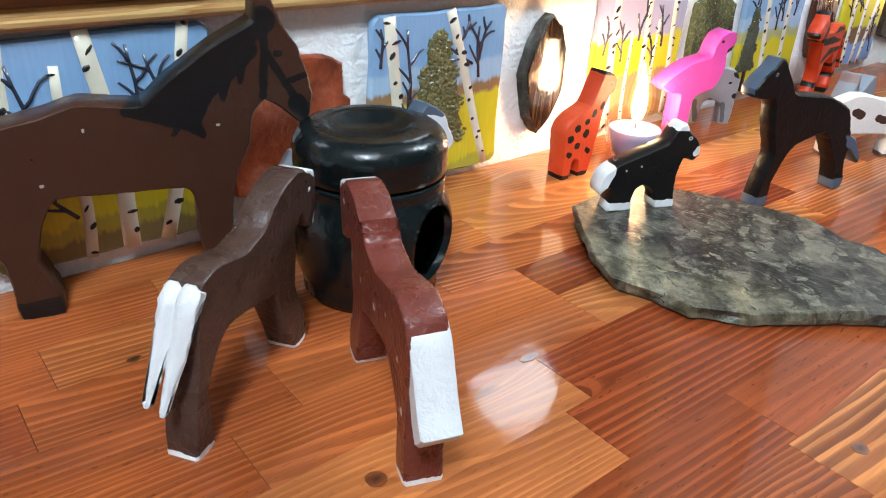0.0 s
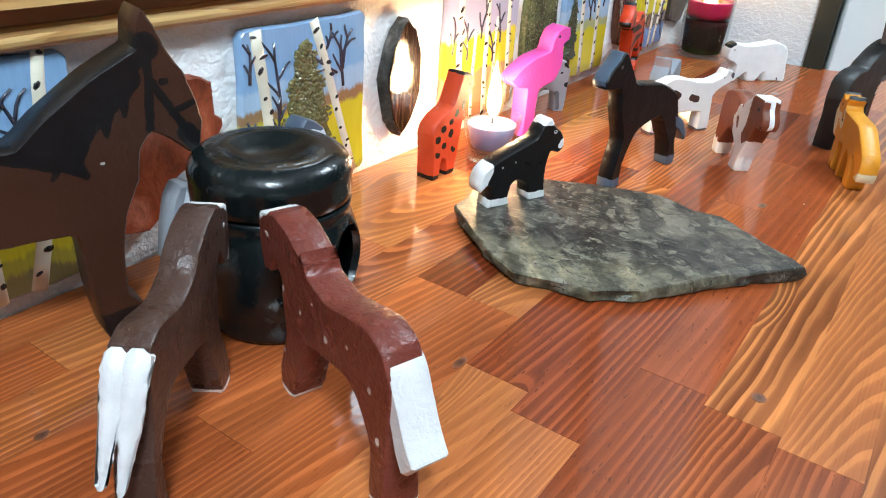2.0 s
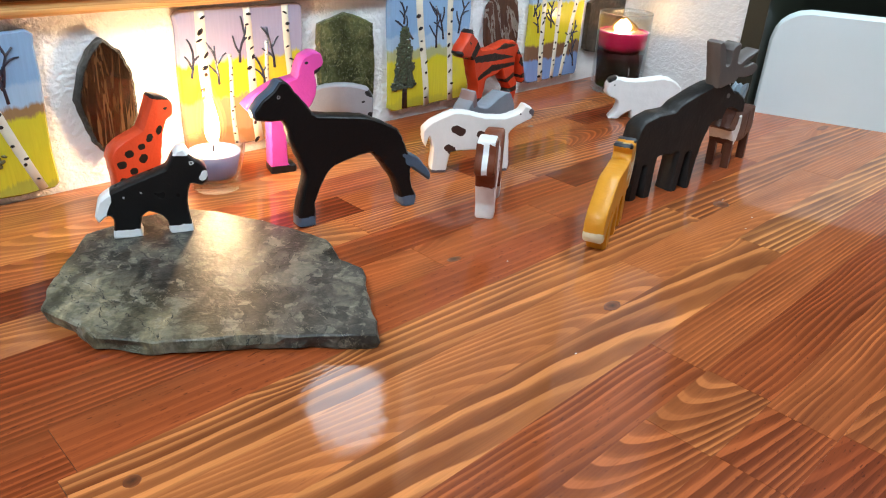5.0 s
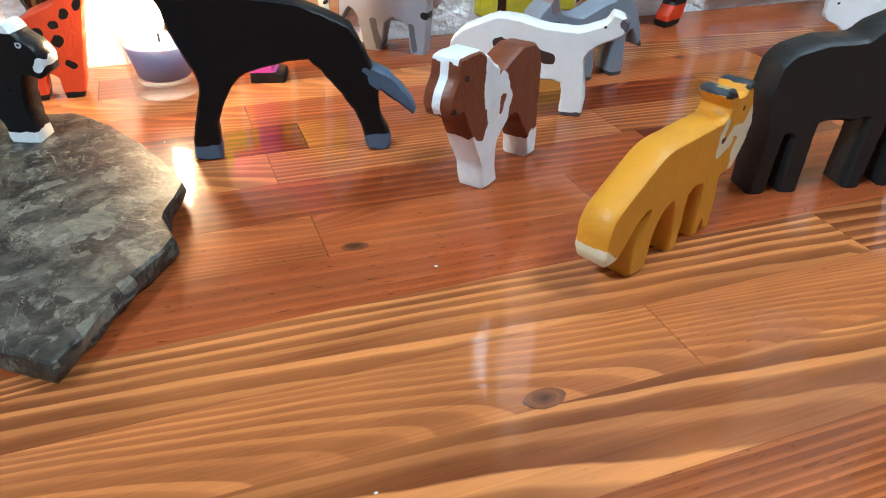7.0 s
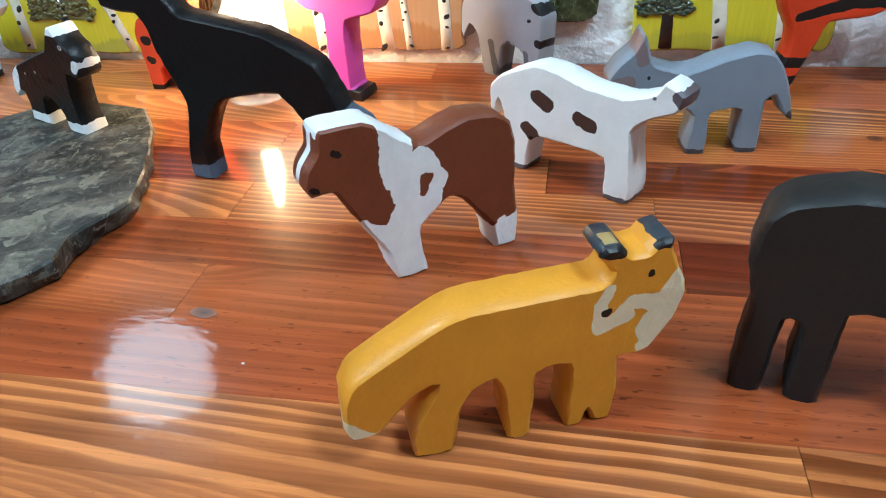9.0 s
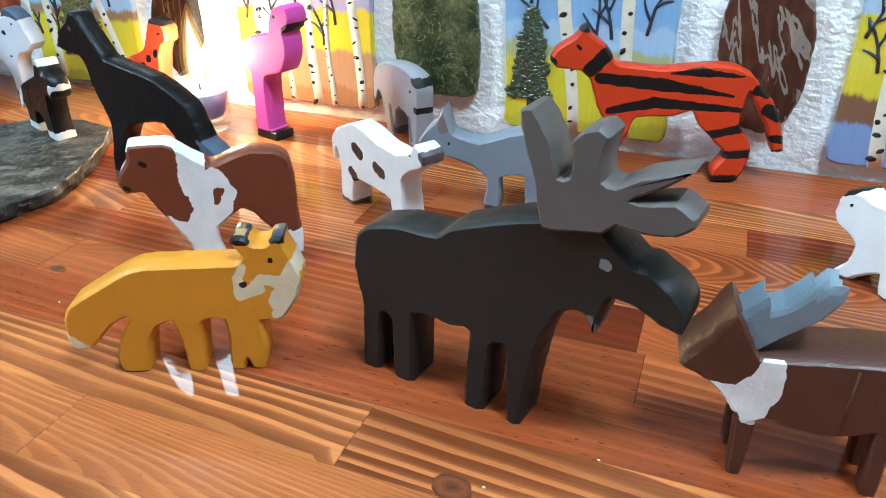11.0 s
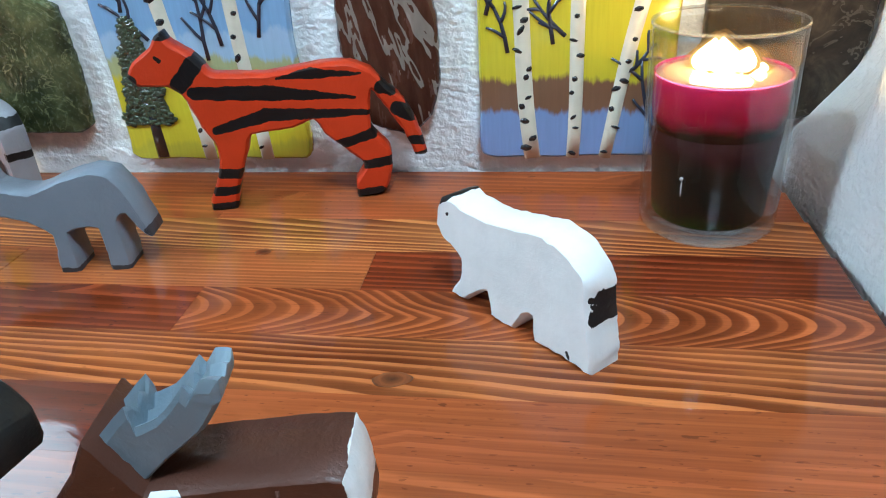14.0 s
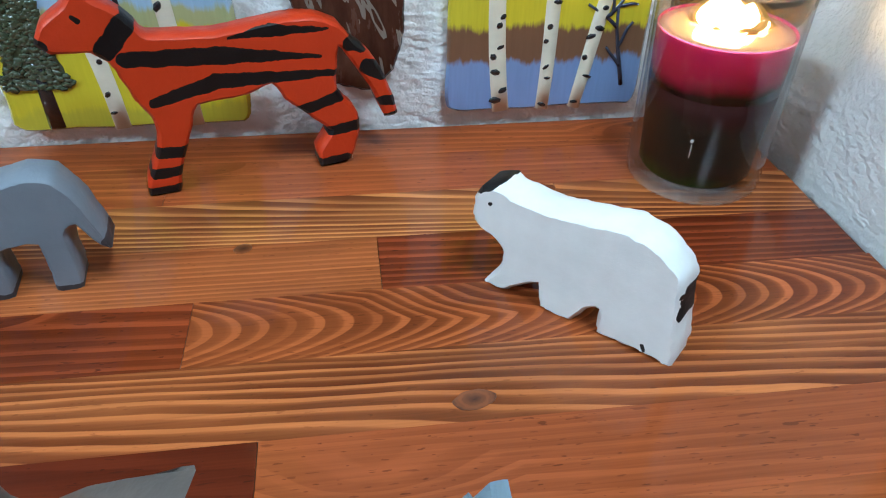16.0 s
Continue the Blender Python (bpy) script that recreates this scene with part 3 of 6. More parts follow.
lay(11, (-1.25, 0.35, .4, .7, .8), (-.92, 0.86, .10, .85, .82), (-.23, 0.80, .26, .9, .78))
lay(12, (-1.3, 0.48, .4, .5, .7), (-.88, 0.43, .4, .7, .85), (-.455, 0.62, .8, .6, .93), (-.02, 0.54, .6, .6, .9))
lay(13, (-1.25, 0.38, .4, .5, .8), (-.95, 0.66, .25, .9, .62), (-.53, 0.64, .25, .9, .60), (-.452, 0.50, .7, .7, .93))
lay(14, (-1.3, 0.38, .4, .5, .8), (-.9, 0.44, .3, .8, .8), (-.527, 0.40, .3, .8, .7), (-.459, 0.50, .6, .7, .9))
lay(15, (-1.3, 0.38, .4, .5, .8), (-.88, 0.40, .3, .8, .7), (-.45, 0.54, .4, .7, .7))
rng = random.Random(7)
for row in range(20):
    y1 = TOP0 - STEP * row if row else -0.0015
    y0 = TOP0 - STEP * (row + 1)
    end = 0.204 - 0.044 * (y0 + y1) / 2 + max(0.0, (-0.235 - (y0 + y1) / 2)) * 0.40
    cuts = [(-1.75, .5, .4, .5, .75)] + STAVES.get(row, [(x + rng.uniform(-.1, .1), rng.uniform(.2, .8), .4, rng.uniform(.3, .9), rng.uniform(.6, .9)) for x in (-1.2, -.8, -.4, 0.0)])
    for (x0, *cut), x1 in zip(cuts, [c[0] for c in cuts[1:]] + [end]):
        bm = bmesh.new()
        cx, cy = (x0 + x1) / 2, (y0 + y1) / 2
        add_box(bm, x0 - cx + 0.00016, x1 - cx - 0.00016, y0 - cy + 0.00003, y1 - cy - 0.00003, -0.030, 0.0)
        ob = part("stave", bm, STAVE, table, m=pose(cx, cy, rng.uniform(-0.00004, 0.0)))
        if x1 < -0.55 and row < 9:
            cut[:] = [max(min(cut[0] - 0.06, 0.78), 0.1), min(cut[1] * 1.2 + 0.05, 1.0), cut[2] * 0.58, cut[3] * 0.6 + 0.33]
        ob.color = cut
# dark knots let into the staves, oval along the grain
N = Nodes("pine_knot")
co = N.obj()
far = N.vec("LENGTH", N.vec("ADD", N.vec("MULTIPLY", co, (0.75, 1.15, 0.0)), N.vec("SCALE", N.vec("SUBTRACT", N.noise(co, 240, 2).outputs["Color"], (0.5, 0.5, 0.5)), 0.003)))
eyes = N.math("FRACT", N.math("MULTIPLY", far, 520.0))
col = N.ramp(N.math("MULTIPLY", far, 110.0), [(0.0, (0.030, 0.008, 0.004)), (0.22, (0.11, 0.030, 0.010)), (0.55, (0.26, 0.075, 0.022)), (0.80, (0.085, 0.022, 0.009)), (1.0, (0.19, 0.050, 0.015))])
N.set(Base_Color=N.mix(N.math("MULTIPLY", eyes, 0.35), col, (0.09, 0.022, 0.008)), Roughness=0.3, Coat_Weight=0.6, Coat_Roughness=0.085)
KNOT = N.mat
rng = random.Random(23)
for kx, ky, kr, long in ((-1.048, -0.160, 0.0032, 1.4), (-0.977, -0.315, 0.0050, 1.2), (-0.752, -0.432, 0.0042, 1.3), (-0.849, -0.279, 0.0030, 2.6), (0.0, -0.214, 0.0055, 1.7), (-0.112, -0.104, 0.0040, 1.3), (-0.137, -0.403, 0.0070, 1.5), (-0.399, -0.467, 0.0060, 1.4), (-0.449, -0.338, 0.0036, 2.2)):
    bm = bmesh.new()
    ring = []
    for k in range(20):
        a = 2 * math.pi * k / 20
        r = kr * (1 + 0.10 * math.sin(2 * a + kx * 60) + rng.uniform(-0.06, 0.06))
        ring.append((r * long * math.cos(a), r * math.sin(a)))
    top = [bm.verts.new((x * 0.97, y * 0.97, 0.00022)) for x, y in ring]
    low = [bm.verts.new((x, y, -0.0006)) for x, y in ring]
    bm.faces.new(top)
    for k in range(20):
        bm.faces.new((low[k], low[(k + 1) % 20], top[(k + 1) % 20], top[k]))
    part("knot", bm, KNOT, table, m=WALL.inverted() @ pose(kx, ky, 0, 0, 0, TURN + rng.uniform(-6, 6)))
LEG_WOOD = plain("table_leg_wood", (0.30, 0.10, 0.035), 0.35)
for lx in (-1.65, 0.12):
    for ly in (-0.06, -0.80):
        bm = bmesh.new()
        add_box(bm, lx - 0.035, lx + 0.035, ly - 0.035, ly + 0.035, FLOOR_Z, -0.031)
        part("leg", bm, LEG_WOOD, table)

# a few white crumbs on the lacquer
bm = bmesh.new()
for cx, cy in [(-0.414, -0.367)] + [(rng.uniform(-0.6, 0.1), rng.uniform(-0.50, -0.15)) for _ in range(7)]:
    r = rng.uniform(0.0004, 0.0007)
    blob(bm, cx, cy, r * 0.5, r * 1.5, r, r * 0.6)
tagged(part("crumbs", bm, plain("white_crumb", (0.7, 0.68, 0.64), 0.8)), "tiny white crumbs scattered on the table", "crumbs", kind="stuff")

# ---------------------------------------------------------------- painted tiles on the wall
rng = random.Random(11)
SKY, PALE, LILAC = (0.23, 0.39, 0.60), (0.36, 0.50, 0.65), (0.36, 0.34, 0.46)
YELLOW, EARTH, UMBER, LAKE = (0.62, 0.52, 0.03), (0.30, 0.17, 0.08), (0.20, 0.10, 0.055), (0.20, 0.29, 0.52)
DEPTH = 0.009
SPAN = {}


def tile(x0, x1, z0, z1, ground, label, skew=0.0):
    """A hand-cut glazed tile on the wall; returns the thing, its origin at the lower left corner."""
    th = empty("painted_tile", WALL @ pose(x0, 0, z0), label, "painted tile", "painted tiles")
    w, h = x1 - x0, z1 - z0
    SPAN[th.name] = (w, h)
    pts = []
    for (ax, az), (bx, bz) in (((0, 0), (w, 0)), ((w, 0), (w + skew, h)), ((w + skew, h), (skew, h)), ((skew, h), (0, 0))):
        for t in (0.035, 0.1, 0.25, 0.42, 0.6, 0.77, 0.9, 0.965):
            pts.append((ax + (bx - ax) * t + rng.uniform(-1, 1) * 0.0011, az + (bz - az) * t + rng.uniform(-1, 1) * 0.0011))
    bm = bmesh.new()
    slab(bm, spline(pts, 2, 0.6), -DEPTH, -0.0005, 0.0018)
    part("slab", bm, ground, th)
    return th


def birch(th, x0, z0, x1, z1, w0, w1, sway=0.003, marks=9):
    seg, path = 7, []
    ph = rng.uniform(0, 6)
    for i in range(seg + 1):
        t = i / seg
        path.append((x0 + (x1 - x0) * t + sway * math.sin(ph + t * 5), z0 + (z1 - z0) * t, w0 + (w1 - w0) * t))
    bm = bmesh.new()
    ribbon(bm, path, -DEPTH, 0.0012)
    trunk = part("birch_trunk", bm, BARK, th)
    bm = bmesh.new()
    for k in range(marks):
        t = (k + rng.uniform(0.15, 0.85)) / marks
        i = min(int(t * seg), seg - 1)
        f = t * seg - i
        x, z, w = (path[i][j] * (1 - f) + path[i + 1][j] * f for j in range(3))
        s = rng.choice((-1, 1)) * rng.uniform(0.1, 0.7)
        blob(bm, x + s * w, -DEPTH - 0.0011, z, w * rng.uniform(0.42, 0.95), 0.0007, w * rng.uniform(0.24, 0.52), 0, rng.uniform(-1.0, 0.5))
    tagged(part("bark_pattern", bm, MARK, trunk), kind="stuff")


def twigs(th, roots):
    """Bare painted branches: each (x, z, angle, length) forks twice."""
    wide, high = SPAN[th.name]
    for x, z, ang, ln in roots:
        bm = bmesh.new()

        def grow(x, z, a, ln, w, depth):
            path = []
            for i in range(5):
                t = i / 4
                if not (0.004 < x < wide - 0.004 and 0.003 < z < high - 0.005):
                    break
                path.append((x, z, w * (1 - 0.4 * t)))
                aa = a + 0.35 * math.sin(t * 3 + x * 90)
                x, z = x + math.sin(aa) * ln / 4, z + math.cos(aa) * ln / 4
                if depth and i in (0, 1, 2):
                    grow(x, z, a + (-1, 1)[i % 2] * rng.uniform(0.45, 0.8), ln * rng.uniform(0.32, 0.5), w * 0.85, depth - 1)
            if len(path) > 1:
                ribbon(bm, path, -DEPTH + 0.0001, 0.0011)

        grow(x, z, ang, ln * 0.9, 0.0016, 1)
        part("branch", bm, TWIG, th)


def fir(th, x, z0, z1, w, mat=FIR, n=110):
    bm = bmesh.new()
    ribbon(bm, [(x + 0.003, z0 - 0.026, 0.0050), (x + 0.002, z0 + 0.02, 0.0035)], -DEPTH, 0.0014)
    part("fir_trunk", bm, MARK, th)
    bm = bmesh.new()
    side = [(0.92 * w * (1 - t) ** 0.6 * (0.9 + 0.10 * math.sin(t * 40)) + 0.001, z0 + (z1 - z0) * t) for t in [k / 12 for k in range(13)]]
    slab(bm, [(x + dx, z) for dx, z in side] + [(x - dx, z) for dx, z in side[::-1]], -DEPTH - 0.0007, -DEPTH + 0.0006, 0.0003)
    part("fir_crown", bm, mat, th)
    bm = bmesh.new()
    for i in range(n):
        t = (i + rng.random()) / n
        half = w * (1 - t) ** 0.5 * (0.85 + 0.15 * math.sin(t * 22))
        bx = x + rng.uniform(-1, 1) * half
        blob(bm, bx, -DEPTH - 0.0008, z0 + (z1 - z0) * t, rng.uniform(0.0026, 0.0042), rng.uniform(0.0009, 0.0016), rng.uniform(0.0014, 0.0024), 0, rng.uniform(-0.7, 0.7))
    tagged(part("fir_foliage", bm, mat, th), kind="stuff")


# tile behind the large horse
g1 = painted_ground("birch_ground_a", [(0, (0.22, 0.17, 0.07)), (1.4, (0.42, 0.36, 0.05)), (2.6, YELLOW), (7.6, PALE), (9.2, SKY)], seed=1)
t1 = tile(-1.105, -0.949, 0.0135, 0.161, g1, "glazed tile painted with birches and blue sky")
for a in ((0.020, 0.0, 0.030, 0.15, 0.006, 0.005), (0.058, 0.0, 0.060, 0.13, 0.004, 0.003), (0.088, 0.0, 0.078, 0.15, 0.006, 0.005), (0.112, 0.0, 0.142, 0.152, 0.0055, 0.004)):
    birch(t1, *a)
twigs(t1, [(0.042, 0.08, 0.1, 0.06), (0.100, 0.09, 0.2, 0.055), (0.128, 0.09, -0.2, 0.05), (0.055, 0.03, -0.4, 0.04)])
# tile with the large fir
g2 = painted_ground("birch_ground_b", [(0, (0.42, 0.38, 0.05)), (1.0, YELLOW), (7.2, EARTH), (8.2, PALE), (10.0, SKY)], seed=4)
t2 = tile(-0.820, -0.676, 0.008, 0.154, g2, "glazed tile painted with birches, and a large olive fir", skew=0.002)
birch(t2, 0.030, 0.004, 0.020, 0.145, 0.0050, 0.0060, 0.002, 10)
birch(t2, 0.131, 0.002, 0.080, 0.146, 0.0040, 0.0052, 0.001, 10)
twigs(t2, [(0.010, 0.105, -0.2, 0.035), (0.040, 0.075, 0.2, 0.065), (0.034, 0.05, 0.35, 0.045), (0.012, 0.05, -0.5, 0.03), (0.108, 0.098, -0.95, 0.050), (0.116, 0.085, 0.2, 0.05), (0.092, 0.118, 0.5, 0.03), (0.115, 0.10, 0.5, 0.04)])
fir(t2, 0.070, 0.030, 0.130, 0.036, FIR, 460)
# lilac tile by the tea light
g3 = painted_ground("birch_ground_c", [(0, (0.36, 0.17, 0.07)), (2.0, (0.42, 0.24, 0.12)), (5.6, YELLOW), (9.4, LILAC)], seed=8)
t3 = tile(-0.545, -0.397, 0.013, 0.160, g3, "glazed tile painted with birches under a lilac sky")
for a in ((0.030, 0.0, 0.026, 0.146, 0.0062, 0.0055), (0.058, 0.0, 0.055, 0.10, 0.003, 0.002), (0.086, 0.0, 0.078, 0.146, 0.0052, 0.0042), (0.102, 0.0, 0.100, 0.11, 0.003, 0.002), (0.133, 0.0, 0.127, 0.146, 0.0046, 0.0042)):
    birch(t3, *a, 0.0015, 12)
twigs(t3, [(0.042, 0.07, 0.2, 0.045), (0.012, 0.08, -0.1, 0.04), (0.068, 0.09, 0.1, 0.045), (0.110, 0.08, 0.1, 0.05), (0.096, 0.06, -0.2, 0.04)])
# tile with the dark fir, behind the tiger
g5 = painted_ground("birch_ground_d", [(0, (0.50, 0.44, 0.04)), (1.2, YELLOW), (6.4, (0.42, 0.42, 0.20)), (7.6, PALE), (9.5, SKY)], seed=13)
t5 = tile(-0.266, -0.122, 0.014, 0.162, g5, "glazed tile painted with birches and a dark fir", skew=-0.004)
birch(t5, 0.063, 0.0, 0.046, 0.146, 0.0050, 0.0058, 0.002, 9)
birch(t5, 0.108, 0.0, 0.100, 0.146, 0.0050, 0.0052, 0.001, 9)
twigs(t5, [(0.036, 0.09, -0.7, 0.04), (0.078, 0.075, -0.3, 0.06), (0.090, 0.085, -0.5, 0.05), (0.118, 0.09, 0.5, 0.05), (0.020, 0.11, -0.2, 0.03)])
fir(t5, 0.022, 0.028, 0.106, 0.021, FIR_DARK, 420)
# tile by the jar candle
g7 = painted_ground("birch_ground_e", [(0, LAKE), (3.4, UMBER), (5.6, YELLOW), (11.8, PALE), (13.0, SKY)], seed=21)
t7 = tile(0.004, 0.134, 0.014, 0.158, g7, "glazed tile painted with three birches at a lake")
birch(t7, 0.037, 0.0, 0.025, 0.143, 0.0056, 0.0052, 0.0015, 14)
birch(t7, 0.064, 0.0, 0.068, 0.143, 0.0044, 0.0050, 0.001, 11)
birch(t7, 0.086, 0.0, 0.114, 0.143, 0.0042, 0.0052, 0.001, 11)
twigs(t7, [(0.020, 0.075, -0.5, 0.045), (0.050, 0.08, 0.2, 0.045), (0.058, 0.085, -0.5, 0.035), (0.098, 0.06, 0.9, 0.03), (0.118, 0.015, 0.1, 0.06), (0.006, 0.10, 0.1, 0.03)])


def wall_stone(name, pts, mat, label, depth=0.010, inner=None):
    th = empty(name, WALL @ pose(0, 0, 0), label, "stone slice", "wall stones")
    bm = bmesh.new()
    slab(bm, [p for p in spline([(x / 100, z / 100) for x, z in pts], 2, 0.25)], -depth, -0.0005, 0.0016, wob=0.0010)
    part("slice", bm, mat, th)
    if inner:
        cx, cz = sum(p[0] for p in pts) / len(pts), sum(p[1] for p in pts) / len(pts)
        bm = bmesh.new()
        slab(bm, spline([((cx + (x - cx) * 0.90) / 100, (cz + (z - cz) * 0.94) / 100) for x, z in pts], 3), -depth - 0.0012, -depth + 0.001, 0.0005, wob=0.0006)
        part("polished_face", bm, inner, th)
    return th


RED_STONE = stone("red_jasper", (0.21, 0.036, 0.012), (0.33, 0.062, 0.020), (0.42, 0.125, 0.07), 34, 0.0)
BARKY = stone("petrified_wood_face", (0.005, 0.0025, 0.0016), (0.020, 0.0085, 0.004), (0.060, 0.030, 0.013), 34, 0.05, (0.07, 0.04, 0.02), 0.10, (2.8, 1, 0.30), 0.05, 0.5)
RIM = stone("grey_stone_rim", (0.028, 0.026, 0.023), (0.06, 0.056, 0.05), (0.11, 0.105, 0.10), 90, 0.0, rough=0.7, spec=0.1)
MOSS = stone("moss_green_stone", (0.035, 0.042, 0.018), (0.075, 0.085, 0.035), (0.14, 0.14, 0.06), 60, 0.02, (0.2, 0.2, 0.1), 0.22)
BROWN = stone("brown_jasper", (0.045, 0.016, 0.010), (0.085, 0.030, 0.018), (0.13, 0.055, 0.034), 16, 0.035, (0.30, 0.26, 0.22), 0.2, (2, 1, 0.6), 0.2)
DULL = stone("dark_brown_stone", (0.014, 0.010, 0.007), (0.036, 0.024, 0.015), (0.075, 0.055, 0.036), 40, 0.02, (0.12, 0.10, 0.08), 0.4)
wall_stone("red_stone", [(-94.0, 3.2), (-91.0, 2.6), (-87.5, 5.0), (-85.0, 7.2), (-83.9, 8.7), (-83.8, 9.3), (-84.5, 9.8), (-84.6, 12.2), (-85.9, 12.9), (-88.5, 13.1), (-91.5, 12.0), (-94.4, 8.0)], RED_STONE, "rust red jasper slice hung on the plaster wall")
wall_stone("wood_stone", [(-61.8, 14.2), (-60.3, 12.9), (-59.4, 10.7), (-59.4, 6.6), (-60.8, 4.0), (-62.4, 2.7), (-63.9, 4.5), (-64.9, 8.7), (-63.9, 11.8), (-63.0, 13.2)], RIM, "six-sided petrified wood slice with a polished face", 0.014, BARKY)
wall_stone("moss_stone", [(-37.4, 13.4), (-35.4, 13.9), (-33.6, 14.4), (-31.8, 13.9), (-29.6, 12.9), (-29.2, 8), (-29.4, 4.2), (-30.4, 3.6), (-33.5, 3.6), (-36.2, 3.7), (-37.2, 4.6), (-37.6, 9)], MOSS, "dark moss green stone slab on the wall")
wall_stone("brown_stone", [(-9.2, 12.0), (-9.1, 9.5), (-8.4, 6.0), (-7.4, 4.0), (-4.6, 3.2), (-3.0, 4.6), (-2.3, 7.0), (-2.3, 11.0), (-2.9, 13.8), (-5.0, 15.2), (-7.4, 14.9), (-8.9, 13.6)], BROWN, "brown veined jasper slice on the plaster wall")
wall_stone("corner_stone", [(15.0, 12.5), (15.0, 5.2), (17.5, 4.5), (20.5, 4.0), (22.3, 4.2), (23.6, 5.6), (24.6, 7.2), (25.0, 9.0), (25.1, 16.0), (19.5, 16.2), (17.5, 14.2), (16.5, 12.9)], DULL, "dark brown stone slice in the wall corner")


# ---------------------------------------------------------------- toy animals, each sawn from one board
def toy(name, b0, b1, pts, thick, mat, label, category, shift=(0.0, 0.0), z=0.0, behind=True, extra=(), ch=0.0012, n=3, low=None, saw=0.0006):
    """b0, b1: where the seen side stands on the table; pts: its outline in cm along b0-b1 and up."""
    ang = math.degrees(math.atan2(b1[1] - b0[1], b1[0] - b0[0]))
    low = min(p[1] for p in pts) if low is None else low
    out = spline([((x + shift[0]) / 100, (y - low) / 100) for x, y in pts], n)
    bm = bmesh.new()
    y0, y1 = (0.0, thick) if behind else (-thick, 0.0)
    slab(bm, out, y0, y1, ch, wob=saw)
    ob = part(name, bm, mat, m=pose(b0[0], b0[1], z, 0, 0, ang))
    for piece, shape, piece_mat, piece_label in extra:
        bm = bmesh.new()
        shape(bm)
        part(piece, bm, piece_mat, ob, piece_label)
    return tagged(ob, label, category, "wooden toy animals")


OCHRE, CREAM, INK, WHITE, SLATE = (0.66, 0.27, 0.020), (0.72, 0.62, 0.42), (0.007, 0.0065, 0.007), (0.80, 0.80, 0.79), (0.075, 0.105, 0.15)
FOX = paint("fox_paint", OCHRE, [
    (CREAM, [(-3.7, 1.5, -2.4, 1.0, 1.0, 0.7), (8.45, 6.3, 7.9, 4.2, 0.32, 0.85), (7.6, 3.4, 7.9, 3.9, 0.5, 0.7), (5.95, 6.2, 5.65, 5.6, 0.2, 0.25), (5.65, 5.6, 5.65, 4.75, 0.25, 0.3), (5.7, 4.6, 6.6, 5.0, 0.3, 0.34), (6.5, 5.1, 6.8, 5.6, 0.32, 0.24), (6.8, 5.55, 7.7, 5.3, 0.26, 0.4)]),
    (INK, [(5.45, 7.75, 6.15, 7.65, 0.30), (7.6, 7.75, 8.15, 7.75, 0.30)], (-1.0, 0.22)),
    ((0.030, 0.036, 0.046), [(5.3, 7.85, 6.2, 7.95, 0.30), (7.65, 7.9, 8.2, 7.9, 0.26)], (0.22, 3.0)),
    ((0.36, 0.24, 0.09), [(5.85, 7.95, 6.2, 7.95, 0.16)], (0.3, 1.0)),
    (INK, [(7.35, 6.55, 7.4, 6.6, 0.13), (5.85, 5.2, 5.95, 5.25, 0.15)])])
toy("fox", (-.317, -.397), (-.259, -.368), [(-3.4, 3.3), (-2.9, 4.2), (-0.1, 5.9), (1.1, 6.3), (5.6, 6.4), (5.95, 6.85), (5.5, 7.5), (5.7, 7.85), (6.2, 7.8), (6.7, 7.4), (7.2, 7.4), (7.55, 7.75), (8.05, 7.8), (8.15, 7.3), (8.6, 6.2), (8.8, 5.4), (8.45, 4.3), (7.7, 3.2), (7.1, 3.0), (6.5, 3.0), (6.6, 1.4), (6.4, 0.0), (5.7, 0.0), (5.5, 0.7), (5.3, 0.0), (4.6, 0.0), (4.7, 2.1), (4.6, 3.1), (3.5, 3.0), (3.2, 0.0), (2.4, 0.0), (2.2, 2.2), (1.9, 3.1), (1.1, 2.7), (0.6, 1.7), (0.3, 0.0), (-1.1, 0.0), (-1.2, 1.1), (-0.7, 2.3), (-0.1, 3.4), (-1.0, 3.0), (-2.3, 1.6), (-3.2, 1.5), (-3.5, 2.2)],
    0.0178, FOX, "ochre yellow wooden toy fox with a white tail tip", "toy fox", ch=0.0016)

CHESTNUT = (0.17, 0.045, 0.020)
COW = paint("pinto_paint", CHESTNUT, [
    (WHITE, [(0.45, 8.2, 0.6, 6.4, 0.68, 0.85), (0.7, 6.0, 1.2, 4.6, 0.95, 1.0), (1.8, 6.3, 2.3, 5.0, 0.5, 0.68), (1.6, 4.2, 0.7, 2.4, 1.1, 1.2), (0.7, 2.4, 0.9, 0.2, 1.3, 1.5), (-1.3, 3.4, -0.4, 2.4, 0.45, 0.8), (5.6, 0.2, 6.9, 0.7, 1.15), (5.9, 1.6, 6.2, 1.2, 0.2)]),
    (WHITE, [(-2.6, 8.8, -0.1, 8.6, 0.55, 0.75), (0.0, 8.4, 0.9, 7.5, 0.6)], (0.12, 1.72)),
    (CHESTNUT, [(2.0, 5.15, 1.75, 4.45, 0.30, 0.20), (-1.5, 5.0, -0.5, 3.7, 0.7, 0.25)]),
    (WHITE, [(-3.9, 6.0, -3.3, 7.5, 0.5), (-3.2, 7.4, -2.4, 8.9, 0.5)], (0.62, 1.12)),
    (INK, [(-2.2, 7.45, -1.95, 7.4, 0.17), (-3.4, 5.95, -3.25, 5.85, 0.16)])], jitter=0.20)
